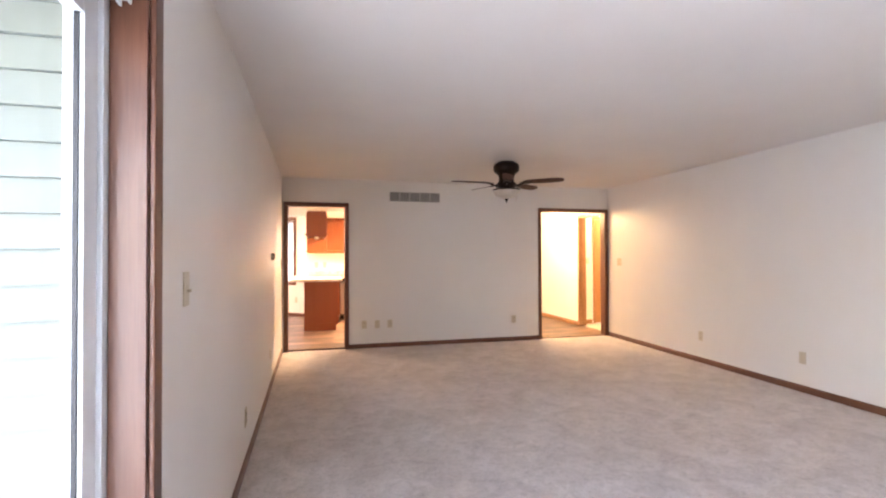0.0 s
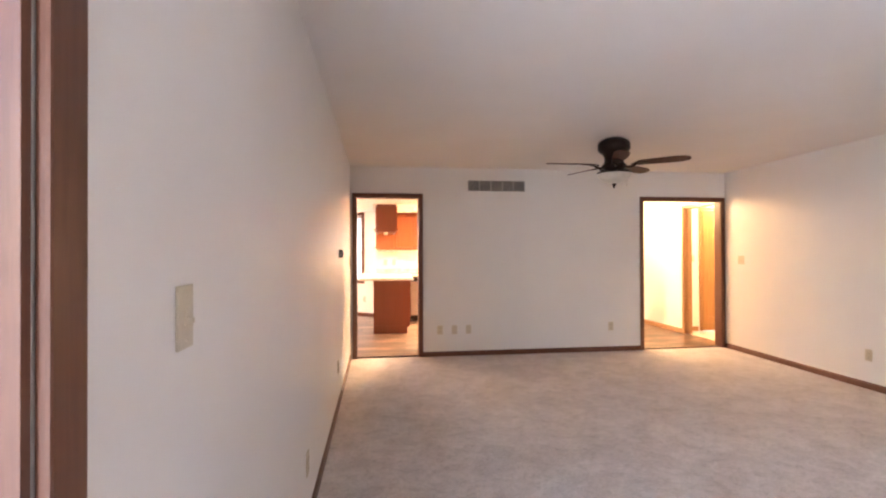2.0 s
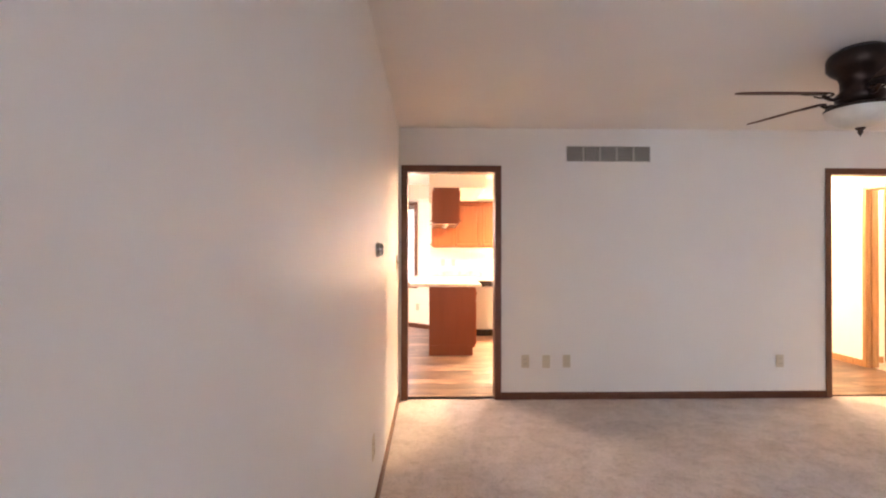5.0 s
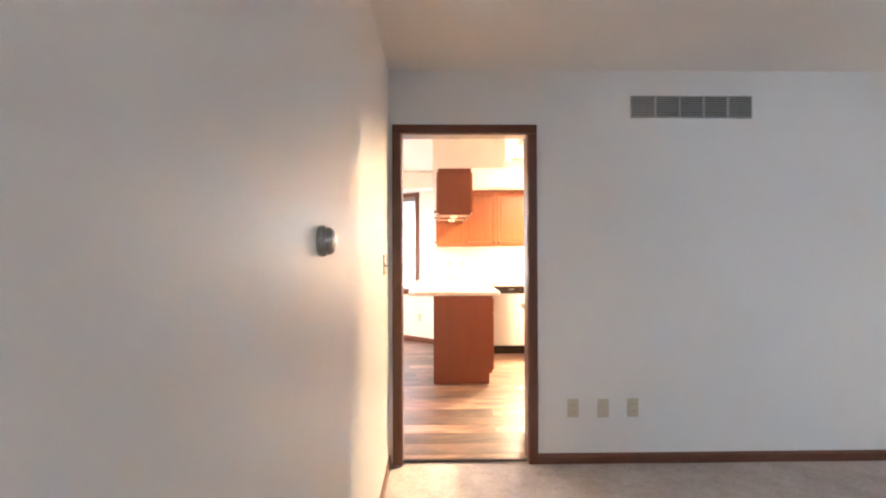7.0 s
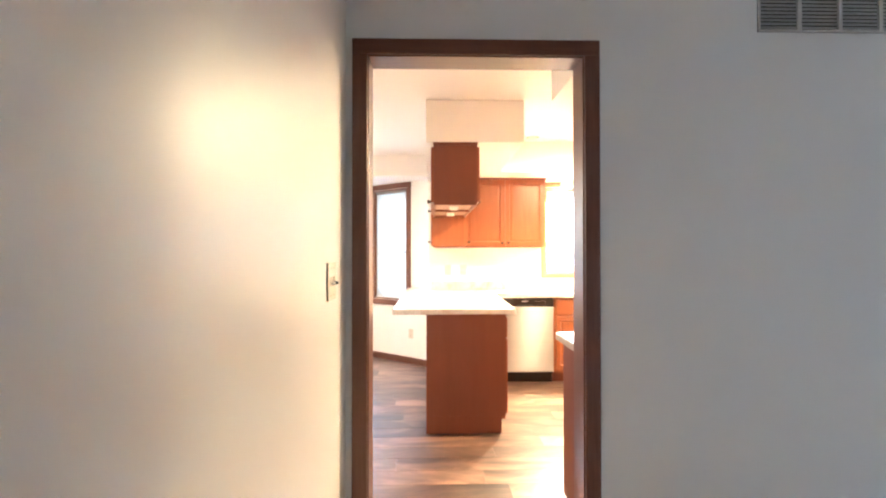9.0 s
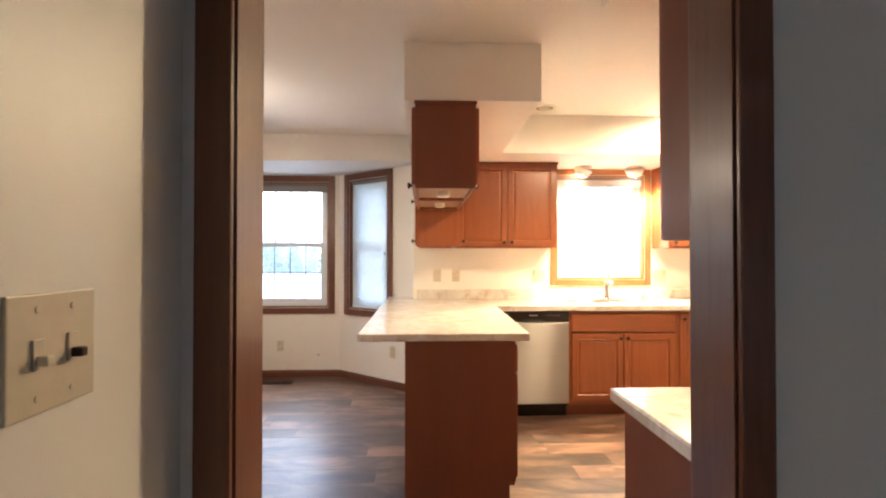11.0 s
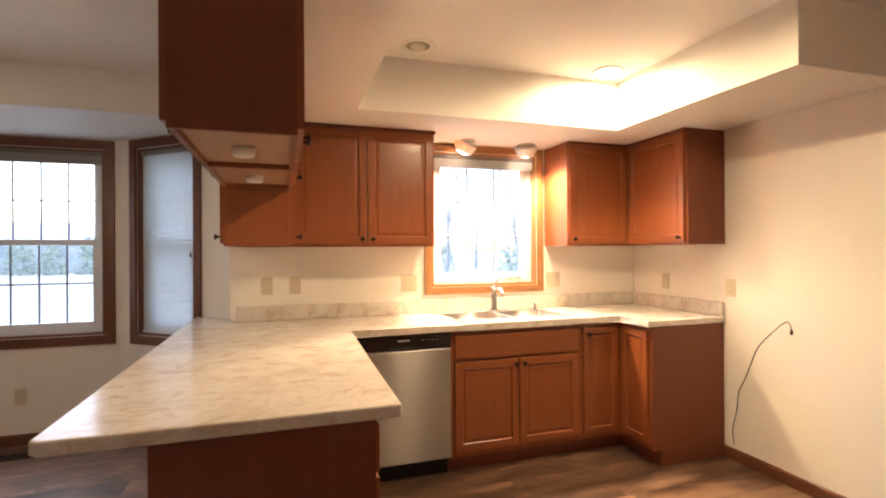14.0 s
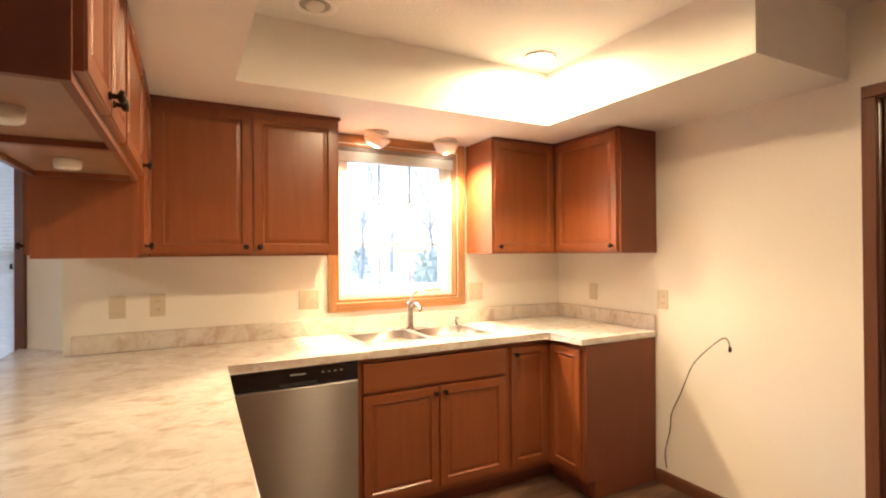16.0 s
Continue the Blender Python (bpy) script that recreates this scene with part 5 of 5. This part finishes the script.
IV = "ivory plastic wall socket low on the wall"
wall_plate("socket", (0.745, YF, 0.33), "-y", IV)
wall_plate("blank", (0.935, YF, 0.327), "-y", "ivory blank cover plate low on the wall")
wall_plate("socket", (1.121, YF, 0.33), "-y", IV)
wall_plate("socket", (3.09, YF, 0.325), "-y", IV)
EAST_TURN = -90 - math.degrees(math.atan(0.045))
wall_plate("socket", (east(5.375), 5.375, 0.318), EAST_TURN, IV)
wall_plate("blank", (east(4.01), 4.01, 0.32), EAST_TURN, "ivory blank cover plate low on the wall")
wall_plate("switch", (east(7.158), 7.158, 1.221), EAST_TURN, "ivory two-gang light switch beside the hall doorway", 2)
wall_plate("switch", (XL, 2.11, 1.222), "+x", "ivory light switch near the patio door")
wall_plate("switch", (XL, 7.225, 1.234), "+x", "ivory two-gang light switch beside the kitchen doorway", 2, None, True)
wall_plate("socket", (XL, 5.53, 0.345), "+x", IV)
wall_plate("socket", (XL, 3.66, 0.30), "+x", IV)
KS = "ivory wall socket above the worktop"
wall_plate("blank", (0.10, KY, 1.138), "-y", "ivory blank plate above the worktop")
wall_plate("socket", (0.274, KY, 1.138), "-y", KS)
wall_plate("switch", (1.048, KY, 1.128), "-y", "ivory two-gang light switch beside the sink window", 2)
wall_plate("switch", (2.20, KY, 1.128), "-y", "ivory two-gang light switch beside the sink window", 2)
wall_plate("blank", (KX, 10.90, 1.118), "-x", "ivory blank plate above the worktop")
wall_plate("socket", (KX, 10.33, 1.106), "-x", KS)
wall_plate("socket", (-1.58, BAYY, 0.34), "-y", IV)
wall_plate("socket", MBAYW @ Vector((0.60, 0, 0.345)), math.degrees(math.atan2(0.89, 1.07)), IV)
wall_plate("socket", MBAYE @ Vector((0.80, 0, 0.36)), math.degrees(math.atan2(-0.69, 0.825)), IV)
wall_plate("switch", (5.20, 8.80, 1.22), "-y", "ivory light switch in the washroom")

jack = thing("cable_jack", (-1.17, BAYY, 0.24), "small brass cable connector on the bay wall", "connector")
part("stem", lathe([(0, 0), (0.010, 0), (0.008, 0.004), (0.005, 0.006), (0.005, 0.02), (0, 0.021)], (-1.17, BAYY - 0.0005, 0.24), 12, Matrix.Rotation(radians(90), 4, "X")), M_BRASS, jack, "", False, True)

M_DIAL = plain("brushed_grey_metal", (0.36, 0.35, 0.34), 0.25, 1.0, 0.05, 30)
stat = thing("thermostat", (XL, 5.658, 1.329), "round grey metal thermostat on the wall", "thermostat")
TY = Matrix.Rotation(radians(90), 4, "Y")
part("base_ring", lathe([(0, 0), (0.037, 0), (0.039, 0.003), (0.039, 0.011), (0.0365, 0.015), (0, 0.016)], (XL + 0.0005, 5.658, 1.329), 36, TY), M_DIAL, stat, "", False, True)
part("dial", lathe([(0.0345, 0.0), (0.0350, 0.005), (0.0335, 0.012), (0.028, 0.019), (0.018, 0.0225), (0, 0.024)], (XL + 0.0165, 5.658, 1.329), 36, TY), M_DIAL, stat, "grey metal dial", False, True)

M_GRILLE = plain("pale_grey_grille_paint", (0.50, 0.48, 0.45), 0.5, 0.0, 0.05, 30)
vent = thing("return_grille", (1.504, YF, 2.211), "grey five-panel louvred return air grille high on the wall", "vent")
VX0, VX1, VZ0, VZ1 = 1.120, 1.888, 2.141, 2.281
part("backing", box(VX0, VX1, YF - 0.003, YF - 0.0005, VZ0, VZ1), M_DARK, vent)
part("frame", boxes([(VX0, VX1, YF - 0.012, YF - 0.0032, VZ0, VZ0 + 0.006), (VX0, VX1, YF - 0.012, YF - 0.0032, VZ1 - 0.006, VZ1)] + [(VX0 + (VX1 - VX0) * k / 5 - (0.006 if k == 5 else 0 if k == 0 else 0.007), VX0 + (VX1 - VX0) * k / 5 + (0.006 if k == 0 else 0 if k == 5 else 0.007), YF - 0.0122, YF - 0.0032, VZ0 + 0.006, VZ1 - 0.006) for k in range(6)]), M_GRILLE, vent)
for k in range(5):
    x0 = VX0 + (VX1 - VX0) * k / 5 + 0.008
    x1 = VX0 + (VX1 - VX0) * (k + 1) / 5 - 0.008
    for j in range(9):
        z = VZ0 + 0.010 + 0.0138 * j
        bm = box(x0, x1, -0.0012, 0.0012, 0, 0.0115)
        bmesh.ops.transform(bm, matrix=Matrix.Translation((0, YF - 0.0085, z)) @ Matrix.Rotation(radians(-28), 4, "X"), verts=bm.verts)
        part("louvre", bm, M_GREYMET, vent)

reg = thing("floor_register", (-1.55, 11.88, 0.0), "dark brown louvred floor register in front of the bay", "vent")
part("frame", boxes([(-1.72, -1.38, 11.83, 11.842, 0.0005, 0.007), (-1.72, -1.38, 11.918, 11.93, 0.0005, 0.007), (-1.72, -1.708, 11.842, 11.918, 0.0005, 0.007), (-1.392, -1.38, 11.842, 11.918, 0.0005, 0.007)]), M_BRONZE, reg)
part("backing", box(-1.708, -1.392, 11.842, 11.918, 0.0005, 0.0015), M_DARK, reg)
for k in range(22):
    part("slat", box(-1.703 + 0.0142 * k, -1.698 + 0.0142 * k, 11.842, 11.918, 0.002, 0.006), M_BRONZE, reg)

wire = thing("loose_cable", (KX - 0.02, 10.3, 0.09), "thin black appliance cable hanging loose at the wall", "cable")
part("cord", tube(bend([(KX - 0.004, 10.315, 0.10), (KX - 0.015, 10.315, 0.20), (KX - 0.03, 10.27, 0.34), (KX - 0.032, 10.255, 0.45), (KX - 0.045, 10.195, 0.56), (KX - 0.05, 10.155, 0.65), (KX - 0.062, 10.09, 0.775), (KX - 0.07, 9.99, 0.88), (KX - 0.09, 9.905, 0.945), (KX - 0.10, 9.87, 0.94), (KX - 0.11, 9.855, 0.91)], 8), 0.003, 8), M_BLACKP, wire, "", False, True)
part("plug", box(KX - 0.115, KX - 0.104, 9.848, 9.861, 0.885, 0.912, 0.003), M_BLACKP, wire)

# ---- plank floor, piece by piece ----
floor = structure("floor_kitchen", boxes([(-3.2, HX1 + 0.06, YF + 0.035, 11.62, -0.08, -0.006), (-2.6, -0.5, 11.62, 12.15, -0.08, -0.006)]), M_DARK, "dark grey-brown vinyl plank floor")
PLANKS = {}


def plank(x0, x1, y0, y1):
    key = (round(x1 - x0, 3), round(y1 - y0, 3))
    if key not in PLANKS:
        w, d = key
        bm = box(0.0003, w - 0.0003, 0.0003, d - 0.0003, -0.006, 0.0)
        top = [e for e in bm.edges if all(v.co.z > -1e-6 for v in e.verts)]
        bmesh.ops.bevel(bm, geom=top, offset=0.0009, segments=1, affect="EDGES")
        bmesh.ops.recalc_face_normals(bm, faces=bm.faces)
        me = bpy.data.meshes.new("plank")
        bm.to_mesh(me)
        bm.free()
        me.materials.append(M_PLANK)
        PLANKS[key] = me
    ob = new("plank", PLANKS[key])
    ob.parent = floor
    ob.location = (x0, y0, 0.0)


def reach(y):
    """How far the kitchen floor reaches in x at the depth y."""
    if y < YK - 0.01:
        return D1[0], D1[1]
    if y < 11.26:
        return -3.2, KX
    t = (y - 11.24) / (BAYY - 11.24)
    return -3.2 + 1.07 * t, -0.12 - 0.825 * max(0.0, (y - 11.44) / 0.69)


PW, PL = 0.182, 1.22
rnd = random.Random(5)
y, row = YF + 0.035, 0
while y < BAYY - 0.01:
    y1 = YK if row == 0 else min(y + PW, BAYY)
    lo, hi = reach(y + 0.002)
    spans = [(lo, hi)]
    if row == 0:
        spans.append((D2[0], D2[1]))
    elif y < 11.40:
        spans.append((HX0, HX1 + 0.06))
    if 8.5 < y < 9.2:
        spans.append((KX, HX0))
    off = rnd.uniform(0, PL)
    for lo, hi in spans:
        x = -3.2 - off - 0.2
        while x < hi:
            a, b = max(x, lo), min(x + PL, hi)
            if b - a > 0.02:
                plank(a, b, y, y1)
            x += PL
    y, row = y1, row + 1
strip = structure("threshold_trim", boxes([(D1[0], D1[1], YF + 0.028, YF + 0.05, 0.0, 0.004)], 0.0015), M_BRONZE, "thin metal strip between carpet and planks")
